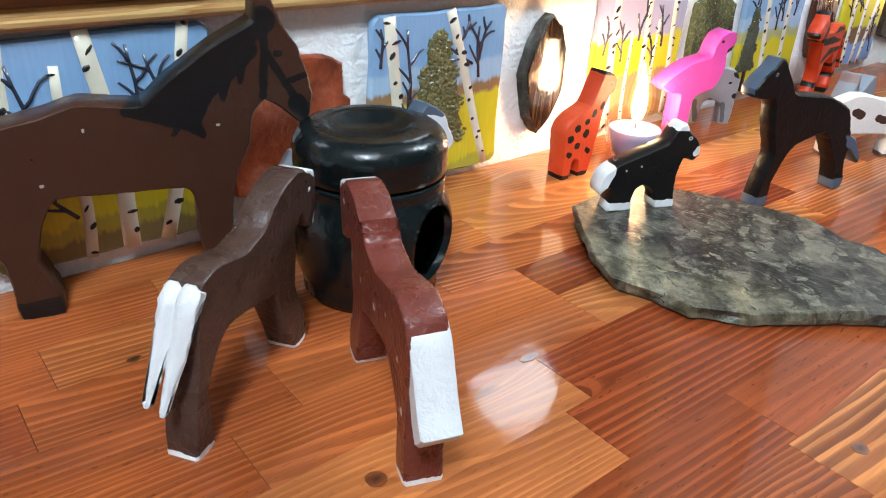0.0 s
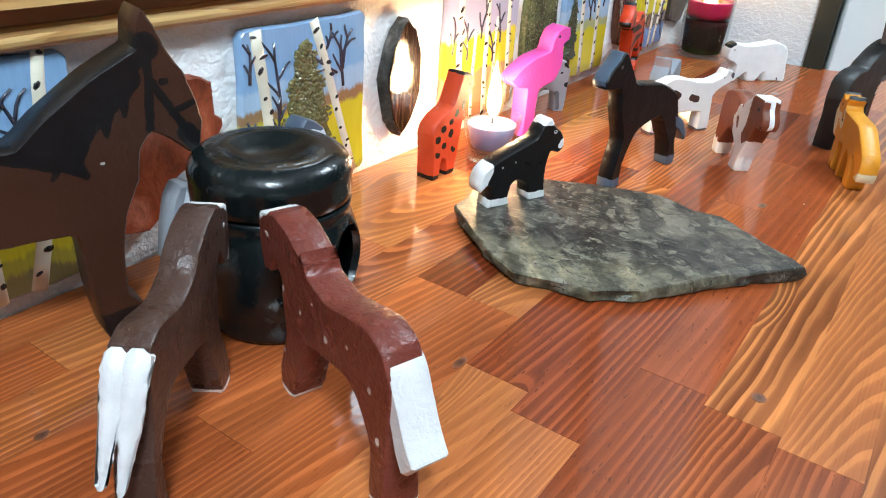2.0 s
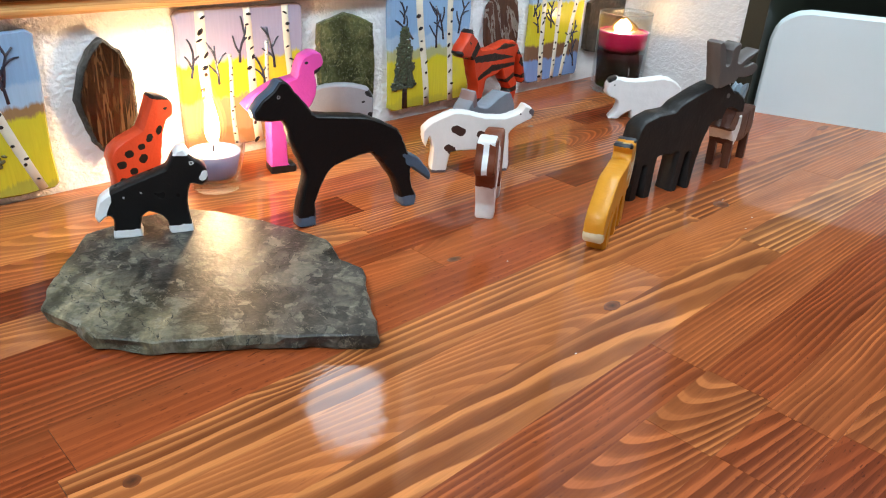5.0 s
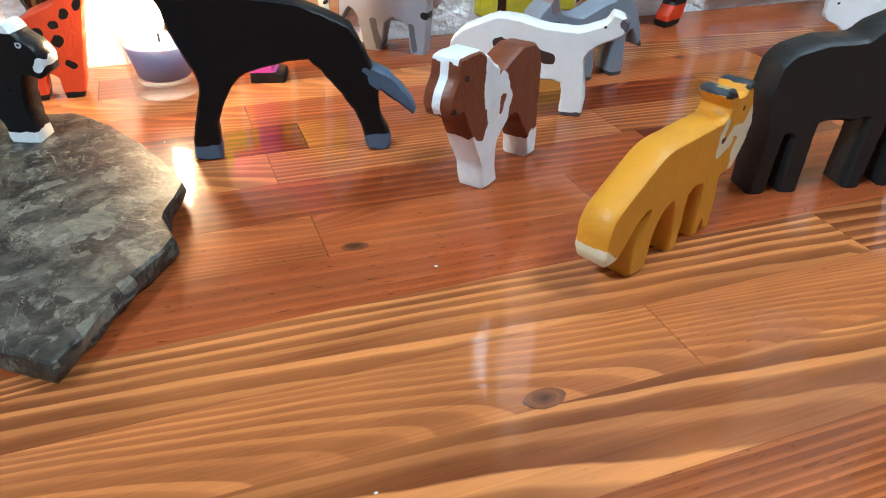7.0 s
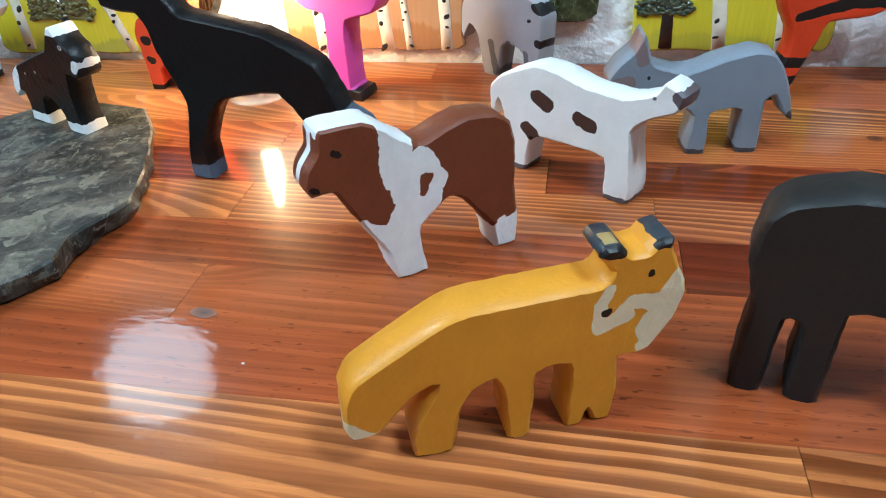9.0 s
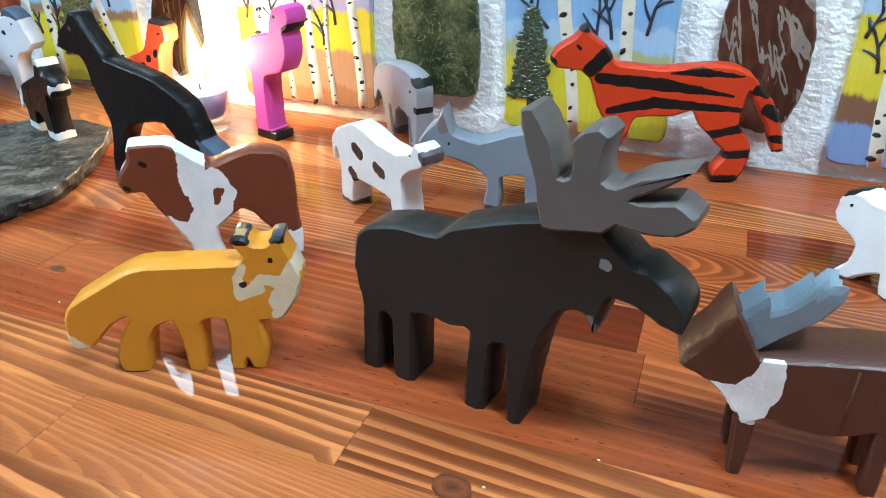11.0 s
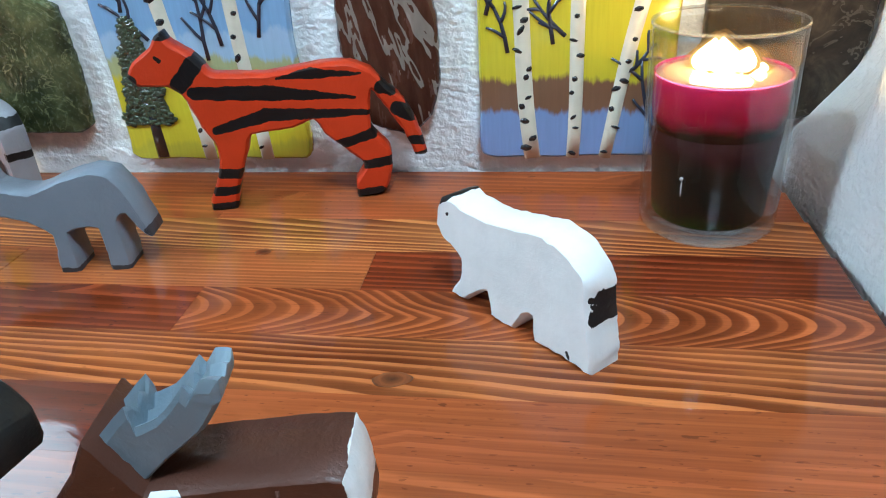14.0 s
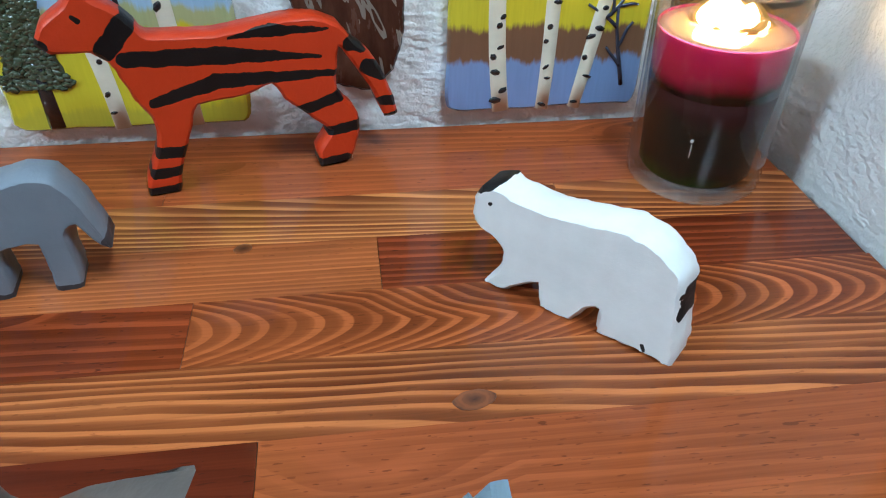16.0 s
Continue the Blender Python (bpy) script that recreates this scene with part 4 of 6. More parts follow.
toy("pinto_horse", (-.3655, -.2975), (-.3225, -.2612), [(-3.75, 6.2), (-3.6, 6.9), (-3.05, 7.6), (-2.95, 8.3), (-2.75, 8.65), (-0.8, 8.6), (-0.2, 8.3), (1.7, 6.9), (3.0, 7.3), (4.2, 7.6), (5.6, 7.4), (6.5, 6.8), (6.8, 5.5), (6.75, 3.1), (6.9, 1.6), (6.8, 0.0), (5.6, 0.0), (5.3, 1.5), (3.8, 3.4), (3.1, 3.7), (1.6, 2.6), (1.5, 1.4), (1.75, 0.0), (0.1, 0.0), (-0.3, 1.6), (-1.4, 3.6), (-2.1, 4.9), (-2.5, 5.6), (-3.4, 5.6)],
    0.0178, COW, "brown and white pinto wooden toy horse", "toy horse", ch=0.0018)

HOUND = paint("black_hound_paint", (0.006, 0.0055, 0.006), spec=0.2, regions=[
    (SLATE, [(-3.8, 11.0, -1.4, 13.4, 0.5, 0.45)], (0.14, 3.0)),
    (SLATE, [(-0.9, 0.2, 1.6, 0.2, 0.75), (10.0, 0.2, 12.6, 0.3, 0.85), (11.6, 4.9, 13.9, 2.6, 0.70, 0.55), (10.75, 5.35, 11.6, 4.6, 0.16, 0.34)]),
    ((0.35, 0.36, 0.36), [(-1.4, 12.2, -1.4, 12.2, 0.16)]),
    (INK, [(-1.38, 12.2, -1.4, 12.2, 0.09)])], rough=0.42)
toy("hound", (-.5255, -.2135), (-.415, -.2262), [(-3.5, 11.1), (-2.8, 12.0), (-1.8, 12.7), (-1.25, 13.4), (-0.6, 13.3), (-0.1, 12.6), (1.1, 11.2), (2.0, 10.2), (6.8, 9.5), (10.0, 8.0), (11.3, 5.5), (12.4, 4.9), (13.9, 3.0), (13.7, 2.3), (11.6, 4.0), (11.7, 2.2), (12.3, 1.0), (12.1, 0.0), (10.8, 0.1), (10.1, 2.6), (7.4, 6.1), (3.6, 5.4), (2.6, 4.4), (1.6, 2.2), (1.6, 0.0), (0.0, 0.1), (0.2, 2.1), (0.9, 4.9), (-0.3, 7.9), (-0.6, 9.4), (-1.1, 10.1), (-2.4, 10.2), (-3.35, 10.4)],
    0.0165, HOUND, "black wooden toy hound with slate blue paws", "toy dog", ch=0.0016)


def moose_antlers(bm):
    palm = [(7.0, 11.0), (6.5, 13.1), (6.1, 14.3), (5.8, 15.6), (6.4, 15.8), (7.2, 14.6), (7.6, 13.3), (8.0, 13.4), (8.1, 14.2), (8.0, 14.8), (8.4, 15.3), (9.0, 15.5), (9.4, 15.2), (9.2, 14.2), (9.3, 13.5), (9.8, 13.4), (10.7, 14.0), (12.5, 14.6), (11.6, 13.8), (10.4, 13.0), (11.2, 13.1), (12.0, 13.3), (12.8, 12.9), (12.8, 12.5), (12.2, 12.0), (11.1, 11.8), (10.0, 11.9), (9.5, 11.4), (8.4, 11.2)]
    slab(bm, spline([(x / 100, z / 100) for x, z in palm], 2), -0.005, 0.0125, 0.0012, 0, 0.0006)


MOOSE = paint("moose_paint", (0.0130, 0.0124, 0.0120), [((0.20, 0.20, 0.20), [(9.55, 9.9, 9.7, 9.85, 0.2)]), ((0.14, 0.14, 0.14), [(9.2, 7.2, 9.45, 6.3, 0.22, 0.3)])], rough=0.55)
ANTLER = plain("antler_grey_brown", (0.105, 0.088, 0.080), 0.55, 0.3, 70, 0.3)
toy("moose", (-.186, -.347), (-.127, -.355), [(-2.9, 7.7), (-2.2, 8.4), (-0.5, 8.9), (1.7, 9.0), (2.5, 9.6), (5.3, 10.7), (7.1, 11.2), (9.2, 11.4), (9.9, 10.8), (10.8, 10.1), (11.3, 10.1), (12.5, 9.4), (12.9, 8.8), (12.9, 7.7), (12.0, 7.8), (11.0, 8.3), (10.0, 8.4), (9.7, 7.7), (9.4, 6.4), (9.0, 7.2), (8.5, 7.3), (7.8, 6.9), (7.0, 4.9), (6.6, 2.6), (6.3, 0.0), (5.6, 0.0), (5.4, 4.2), (4.7, 4.0), (4.3, 0.0), (3.2, 0.0), (3.5, 4.4), (2.4, 4.3), (0.4, 4.3), (0.2, 0.0), (-1.0, 0.0), (-1.0, 3.4), (-1.6, 3.6), (-1.9, 0.0), (-3.0, 0.0), (-2.8, 3.8), (-3.2, 5.9)],
    0.022, MOOSE, "charcoal wooden toy moose with carved grey antlers", "toy moose", extra=[("antler_palm", moose_antlers, ANTLER, "grey-brown carved antlers")], ch=0.0018)


def deer_antlers(bm):
    """A wavy carved comb with furrows along its upper edge."""
    pts = [Vector((x / 100, z / 100)) for x, z in spline([(-1.4, 6.6), (-1.3, 7.6), (-0.1, 8.9), (0.0, 8.2), (0.7, 8.5), (1.2, 9.0), (1.6, 9.5), (1.75, 9.2), (2.1, 9.7), (2.55, 9.65), (2.5, 9.0), (1.9, 8.1), (0.7, 7.1), (-0.4, 6.1)], 3, 0.4)]
    rings = []
    for y, sink, shrink in ((0.0045, 0.002, 0.12), (0.0055, 0.0, 0.0), (0.0085, 0.0018, 0.0), (0.0115, 0.0055, 0.02), (0.0145, 0.0020, 0.02), (0.0175, 0.0045, 0.03), (0.0205, 0.0005, 0.03), (0.0215, 0.003, 0.14)):
        ring = []
        for p in pts:
            up = max(0.0, (p.y - 0.066 - 0.75 * (p.x + 0.006)) / 0.012)
            ring.append(bm.verts.new((p.x + (0.004 - p.x) * shrink, y, p.y - sink * min(up, 1.0) + (0.078 - p.y) * shrink)))
        rings.append(ring)
    for a, b in zip(rings, rings[1:]):
        for i in range(len(a)):
            j = (i + 1) % len(a)
            bm.faces.new((a[i], a[j], b[j], b[i]))
    bm.faces.new(rings[0][::-1]), bm.faces.new(rings[-1])


def deer_leg(outline, y0):
    def shape(bm):
        slab(bm, spline([(x / 100, z / 100) for x, z in outline], 2), y0, y0 + 0.009, 0.001)
    return shape


def deer_seam(bm):
    ribbon(bm, [(0.0362, 0.0630, 0.0007), (0.0358, 0.0470, 0.0007), (0.0352, 0.0310, 0.0006)], 0.0003, 0.0006)


FORE = [(0.4, 3.6), (0.4, 1.8), (0.3, 0.0), (-0.25, 0.0), (-0.3, 1.4), (-0.4, 3.4)]
HIND = [(5.6, 4.4), (5.7, 2.0), (5.75, 0.0), (5.1, 0.0), (5.0, 2.0), (4.8, 4.2)]
DEER = paint("deer_paint", (0.085, 0.030, 0.018), [(WHITE, [(0.1, 4.6, 0.15, 3.4, 0.85, 0.5), (-1.9, 4.8, -0.4, 4.2, 0.15, 0.7), (0.45, 5.55, 0.35, 4.6, 0.42, 0.75), (5.85, 6.5, 5.95, 5.0, 0.42, 0.35)]), (WHITE, [(0.5, 5.95, 0.4, 4.8, 0.5, 0.72)], (-1.0, 0.13))], rough=0.42)
BLUEGREY = paint("blue_grey_paint", (0.20, 0.255, 0.30), [], rough=0.5)
toy("deer", (-.028, -.346), (.025, -.336), [(-3.0, 5.5), (-1.9, 6.9), (-1.2, 8.2), (-0.4, 7.0), (0.0, 6.3), (1.7, 6.4), (3.8, 6.6), (5.5, 6.6), (5.85, 5.0), (5.85, 3.7), (4.9, 3.4), (4.0, 3.0), (2.9, 2.85), (1.7, 3.0), (0.7, 3.3), (-0.2, 2.8), (-1.0, 4.1), (-2.0, 5.0)],
    0.028, DEER, "dark brown wooden toy deer with blue-grey antlers", "toy deer", extra=[("antler_comb", deer_antlers, BLUEGREY, "blue-grey carved antlers"), ("glue_seam", deer_seam, DEER, "")] + [("leg", deer_leg(leg, y0), DEER, "") for leg in (FORE, HIND) for y0 in (0.0004, 0.0186)], ch=0.0012, low=0.0)

BEAR = paint("polar_bear_paint", (0.82, 0.82, 0.81), [(INK, [(-0.75, 5.45, 0.40, 6.15, 0.42), (10.15, 3.7, 10.2, 2.8, 0.6), (-1.1, 3.4, -1.0, 3.3, 0.22), (0.1, 4.75, 0.12, 4.75, 0.10), (8.5, 0.5, 8.6, 0.3, 0.12)])], rough=0.55, jitter=0.13, relief=0.22)
toy("polar_bear", (.012, -.137), (.089, -.201), [(-0.8, 4.7), (-0.45, 5.45), (0.4, 5.75), (1.2, 5.5), (2.9, 5.4), (4.5, 5.65), (6.7, 6.05), (7.9, 5.85), (8.9, 5.25), (9.45, 4.6), (9.7, 2.6), (10.0, 0.0), (8.5, 0.05), (6.3, 0.0), (6.2, 1.4), (5.6, 1.1), (4.9, 0.0), (3.2, 0.0), (3.0, 1.35), (1.6, 0.35), (1.2, 0.0), (0.0, 0.0), (0.75, 1.1), (1.0, 2.2), (0.5, 2.75), (-0.65, 3.25), (-0.85, 3.9)],
    0.0205, BEAR, "white painted wooden toy polar bear", "toy bear", ch=0.0018, saw=0.0013)

TIGER = paint("tiger_paint", (0.56, 0.042, 0.009), [(INK, [
    (0.3, 10.1, -0.8, 8.9, 0.55), (0.0, 8.3, 5.0, 7.9, 0.42, 0.52), (5.0, 7.9, 10.2, 7.2, 0.5, 0.08), (0.9, 5.7, 4.3, 6.5, 0.28, 0.46), (4.3, 6.5, 11.0, 6.1, 0.46, 0.2),
    (5.3, 8.8, 7.5, 9.0, 0.08, 0.38), (7.5, 9.0, 10.7, 8.7, 0.36, 0.08), (4.6, 9.75, 9.0, 10.0, 0.42), (0.6, 2.7, 2.6, 2.5, 0.38), (0.1, 1.4, 2.0, 1.4, 0.33), (-0.6, 0.1, 1.2, 0.2, 0.42),
    (8.8, 4.0, 11.4, 4.7, 0.34), (10.4, 2.4, 12.4, 2.6, 0.34), (9.6, 0.2, 11.2, 0.3, 0.45), (11.9, 7.7, 12.6, 7.5, 0.42), (12.9, 6.2, 13.8, 5.7, 0.5), (13.7, 3.9, 14.7, 3.8, 0.33), (14.0, 2.7, 14.9, 2.9, 0.3),
    (-1.7, 12.3, -1.2, 12.2, 0.5), (-4.0, 9.5, -3.7, 9.4, 0.36), (-1.9, 10.7, -1.7, 10.5, 0.14)])], jitter=0.10, rough=0.4)
toy("tiger", (-.168, -.050), (-.069, -.0195), [(-3.9, 9.6), (-3.4, 10.5), (-2.2, 11.3), (-1.7, 12.0), (-1.3, 12.2), (-0.9, 11.5), (0.1, 10.8), (0.8, 10.0), (1.3, 9.4), (4.6, 9.1), (8.3, 9.5), (10.1, 9.4), (11.4, 8.8), (12.2, 7.8), (13.1, 7.0), (14.1, 5.1), (14.7, 2.9), (13.9, 2.8), (13.2, 4.6), (12.1, 6.3), (11.3, 7.6), (11.0, 4.9), (12.2, 3.3), (12.2, 1.9), (11.5, 0.2), (9.7, 0.0), (9.6, 1.1), (10.4, 2.4), (9.2, 3.6), (7.9, 4.8), (7.3, 5.9), (5.8, 5.4), (3.1, 5.2), (2.6, 4.0), (1.6, 1.5), (1.2, 0.0), (-0.5, 0.0), (-0.4, 0.9), (0.3, 2.4), (0.7, 3.6), (0.6, 4.9), (0.0, 6.0), (-0.8, 8.2), (-1.5, 8.8), (-3.3, 9.0)],
    0.0165, TIGER, "red-orange wooden toy tiger with black stripes", "toy tiger", ch=0.0018)

BAY = (0.049, 0.0185, 0.0105)
HORSE = paint("bay_horse_paint", BAY, [
    (INK, [(15.1, 17.5, 8.4, 12.9, 0.8, 0.9), (13.8, 15.9, 9.5, 12.5, 0.9, 1.1), (12.6, 14.2, 12.5, 12.9, 0.5, 0.15), (11.3, 13.0, 10.6, 11.2, 0.5, 0.15), (10.4, 12.6, 9.4, 11.0, 0.5, 0.12), (13.6, 15.2, 13.6, 13.9, 0.45, 0.15), (8.9, 12.4, 7, 12.6, 0.7, 0.3), (9.9, 12.3, 11.1, 10.9, 0.8, 0.25), (15.2, 16.9, 14.9, 13, 0.26), (15.3, 15.5, 17, 12.5, 0.25), (16.2, 13.7, 17.9, 14.3, 0.2), (17, 12.4, 17.8, 11.3, 0.6),
          (15.9, 15.5, 16, 15.5, 0.22), (-0.9, 0.3, 1.8, 0.4, 0.9), (10.1, 0.9, 12.8, 1, 0.9)]),
    ((0.42, 0.40, 0.38), [(1.9, 8.6, 2, 8.6, 0.09), (12, 11.4, 12.1, 11.4, 0.08), (4.6, 11.7, 4.6, 11.8, 0.07)])], rough=0.38)
toy("large_horse", (-1.087, -0.087), (-0.9888, -0.1061), [(-3.5, 10.8), (-1.8, 11.7), (0.4, 12.2), (2.4, 12.6), (4.4, 13.2), (6.4, 13.0), (7.9, 12.9), (9.4, 14.2), (12.1, 16.1), (14.0, 17.1), (14.65, 17.5), (14.75, 18.7), (15.2, 19.5), (15.85, 18.4), (16.3, 17.2), (17.1, 16.0), (17.6, 14.6), (18.0, 12.9), (17.7, 11.4), (17.1, 11.1), (16.0, 12.1), (15.0, 12.7), (14.2, 11.8), (13.9, 10.0), (13.0, 8.1), (12.5, 5.9), (12.4, 2.8), (13.2, 1.8), (13.1, 0.0), (10.9, 0.0), (10.4, 3.1), (10.3, 6.4), (9.7, 7.5), (6.0, 7.6), (2.5, 7.7), (1.5, 6.1), (0.9, 3.7), (1.6, 1.5), (1.7, 0.0), (-0.7, 0.0), (-0.8, 2.4), (-1.0, 4.0), (-2.0, 5.5), (-3.5, 6.8), (-4.3, 9.0)],
    0.026, HORSE, "large dark bay wooden toy horse with black mane and bridle", "toy horse", ch=0.0010)

SMALL = [(-1.0, 0.0), (0.5, 0.0), (0.5, 3.2), (1.6, 4.9), (2.8, 5.6), (6.0, 5.1), (7.2, 4.7), (7.7, 3.4), (9.0, 0.0), (10.3, 0.0), (10.5, 1.4), (9.5, 4.2), (9.8, 6.2), (9.8, 7.4), (10.6, 8.2), (11.2, 7.2), (12.1, 7.1), (12.5, 8.9), (12.3, 10.3), (10.5, 10.9), (8.9, 10.6), (7.5, 9.9), (6.6, 9.1), (4.7, 8.7), (2.9, 9.1), (1.0, 9.5), (-0.4, 9.0), (-1.2, 7.5), (-1.1, 5.0), (-0.9, 3.0)]


SMALL_DARK = SMALL[:-5] + [(2.0, 9.2), (0.9, 8.9), (0.4, 7.6), (0.0, 5.0), (-0.6, 3.0)]
SMALL_RED = SMALL[:22] + [(7.5, 10.0), (7.2, 9.45), (6.9, 9.55)] + SMALL[22:]


def lock(y0, y1, tip_y, drop):
    """One pointed lock of a carved tail, which narrows and leans as it falls."""
    def shape(bm):
        slab(bm, spline([(x / 100, z / 100) for x, z in [(1.3, 8.4), (0.7, 8.95), (0.0, 8.3), (-0.6, 6.8), (-1.3, 5.2), (-1.95, 3.3 + drop), (-1.5, 3.5 + drop), (-0.5, 5.2), (0.2, 7.0)]], 4), y0, y1, 0.0030)
        mid = (y0 + y1) / 2
        for v in bm.verts:
            t = max(0.0, min(1.0, (0.085 - v.co.z) / 0.052))
            v.co.y = mid + (tip_y - mid) * t ** 1.3 + (v.co.y - mid) * (1.06 - 0.80 * t ** 2.2)
            v.co.y += 0.0005 * math.sin(v.co.z * 900 + v.co.y * 1500)
    return shape


def block_tail(bm):
    slab(bm, spline([(x / 100, z / 100) for x, z in [(0.5, 8.3), (-0.3, 8.75), (-1.0, 8.2), (-1.7, 6.8), (-2.4, 5.4), (-3.0, 4.5), (-2.6, 3.9), (-2.05, 3.5), (-1.5, 4.3), (-1.0, 5.6), (-0.5, 7.0)]], 3), -0.0202, -0.0008, 0.0014, 0, 0.0006)


WHITE_PAINT = paint("white_tail_paint", (0.64, 0.64, 0.64), [], rough=0.5, relief=0.5)
SOCKS = [(-1.2, -0.2, 0.7, -0.2, 0.5), (8.8, -0.2, 10.6, -0.2, 0.5)]
DARKBAY = paint("dark_brown_horse_paint", (0.060, 0.030, 0.022), [(WHITE, SOCKS + [(12.5, 10.2, 11.6, 10.8, 0.4), (12.1, 7.2, 12.3, 7.5, 0.3), (11.6, 9.4, 11.6, 9.4, 0.14)])], rough=0.33, relief=0.75)
ROAN = paint("red_brown_horse_paint", (0.145, 0.030, 0.020), [(WHITE, SOCKS + [(12.5, 10.2, 11.6, 10.8, 0.4)]), ((0.6, 0.5, 0.45), [(11.4, 9.4, 11.4, 9.4, 0.2), (9.6, 7.0, 9.6, 6.9, 0.14), (4.8, 6.6, 4.8, 6.5, 0.18), (2.6, 7.4, 2.6, 7.4, 0.13), (7.6, 6.6, 7.6, 6.5, 0.14), (-0.2, 4.0, -0.2, 3.9, 0.16), (0.6, 6.4, 0.6, 6.3, 0.15), (6.2, 7.8, 6.2, 7.8, 0.1), (9.8, 3.0, 9.8, 2.9, 0.14)])], rough=0.33, relief=0.75)
toy("small_horse", (-1.036, -.254), (-.961, -.196), SMALL_DARK, 0.0182, DARKBAY, "dark brown wooden toy horse with a split white tail", "toy horse",
    extra=[("tail_lock", lock(-0.0006, 0.0098, 0.0092, 0.0), WHITE_PAINT, "white painted tail lock"), ("tail_lock", lock(0.0092, 0.0188, 0.0170, 0.3), WHITE_PAINT, "white painted tail lock")])
toy("small_horse", (-.966, -.317), (-.939, -.222), SMALL_RED, 0.0195, ROAN, "red-brown wooden toy horse with a broad white tail", "toy horse", behind=False, extra=[("tail", block_tail, WHITE_PAINT, "broad white painted tail")])

PALE_HORSE = paint("pale_horse_paint", (0.66, 0.70, 0.76), [(SLATE, [(9.3, 9.0, 10.2, 9.3, 0.45, 0.5), (10.2, 9.2, 11.5, 8.7, 0.5, 0.42)]), (INK, [(-1.2, 0.0, 0.8, 0.0, 0.55), (8.6, 0.0, 10.2, 0.0, 0.55), (9.1, 6.9, 9.2, 6.9, 0.26), (9.3, 4.4, 9.35, 4.4, 0.12), (-1.4, 6.9, -1.3, 6.7, 0.25), (10.6, 7.9, 10.65, 7.9, 0.14)])], rough=0.45)
GREY_TAIL = paint("grey_tail_paint", (0.30, 0.32, 0.35), [], rough=0.5)


def long_tail(bm):
    slab(bm, spline([(x / 100, z / 100) for x, z in [(-0.6, 7.4), (-1.4, 7.6), (-2.1, 6.6), (-2.6, 4.6), (-2.9, 2.5), (-2.1, 2.3), (-1.6, 4.4), (-1.0, 6.0)]], 3), 0.002, 0.0165, 0.003)


toy("small_horse", (-.894, -.086), (-.79, -.081), [(-1.0, 0.0), (0.5, 0.0), (0.5, 2.8), (1.8, 4.2), (5.0, 4.2), (7.4, 3.9), (8.5, 2.6), (8.7, 0.0), (9.9, 0.0), (9.95, 2.0), (10.1, 4.0), (10.7, 4.8), (11.4, 5.0), (12.1, 5.2), (12.9, 6.0), (12.3, 7.3), (11.8, 8.5), (10.9, 9.2), (10.0, 9.5), (9.4, 8.9), (9.1, 8.3), (7.4, 8.5), (5.0, 7.4), (2.5, 7.5), (0.8, 7.9), (-0.5, 7.4), (-1.2, 6.0), (-1.1, 3.0)],
    0.0185, PALE_HORSE, "pale white wooden toy horse with a slate blue mane", "toy horse", extra=[("tail", long_tail, GREY_TAIL, "grey painted tail")])

PINK = paint("flamingo_paint", (0.62, 0.070, 0.36), [(INK, [(-0.7, 0.2, 2.2, 0.2, 0.65), (4.6, 10.5, 5.2, 10.8, 0.3), (3.5, 11.5, 3.55, 11.5, 0.16)])], jitter=0.05, rough=0.5)
toy("flamingo", (-.476, -.082), (-.449, -.088), [(-3.0, 7.35), (-1.8, 8.4), (0.2, 9.5), (2.4, 10.0), (2.7, 11.0), (3.2, 12.0), (4.3, 12.5), (5.1, 12.3), (5.35, 11.5), (4.95, 10.6), (4.4, 10.2), (4.6, 9.2), (4.4, 8.0), (3.6, 6.7), (1.4, 6.0), (1.2, 4.6), (1.2, 1.0), (2.0, 0.8), (2.0, 0.0), (-0.6, 0.0), (-0.6, 0.9), (-0.5, 4.3), (-0.6, 6.3), (-2.0, 6.6)],
    0.022, PINK, "bright pink wooden toy flamingo with black foot", "toy flamingo")

SPOTS = [(0.2, 4.0, 0.3, 4.0, 0.38), (1.2, 3.2, 1.3, 3.2, 0.32), (1.0, 4.9, 1.1, 4.9, 0.36), (2.2, 4.2, 2.3, 4.3, 0.36), (2.2, 5.4, 2.3, 5.4, 0.28), (0.2, 2.5, 0.4, 2.4, 0.28), (3.0, 6.0, 3.1, 6.2, 0.28), (4.0, 6.6, 4.1, 6.8, 0.28), (3.6, 10.1, 5.5, 9.7, 0.4), (-0.8, 0.0, 0.8, 0.0, 0.45), (1.8, 0.0, 3.5, 0.0, 0.45), (2.6, 2.6, 2.9, 2.4, 0.25)]
GIRAFFE = paint("giraffe_paint", (0.58, 0.060, 0.018), [(INK, SPOTS), (INK, [(4.8, 8.6, 4.9, 8.6, 0.13)])])
toy("giraffe", (-.634, -.081), (-.579, -.079), [(-0.3, 0.0), (0.7, 0.0), (0.9, 1.5), (1.2, 1.9), (1.7, 1.5), (1.9, 0.0), (3.1, 0.0), (3.5, 1.4), (3.9, 3.7), (4.4, 6.3), (4.9, 7.5), (5.5, 7.9), (5.6, 8.9), (5.2, 9.5), (3.9, 9.9), (3.4, 8.8), (2.5, 6.9), (0.8, 6.2), (-0.2, 5.5), (-0.6, 4.5), (-0.4, 2.5)],
    0.020, GIRAFFE, "orange-red wooden toy giraffe with black spots", "toy giraffe")

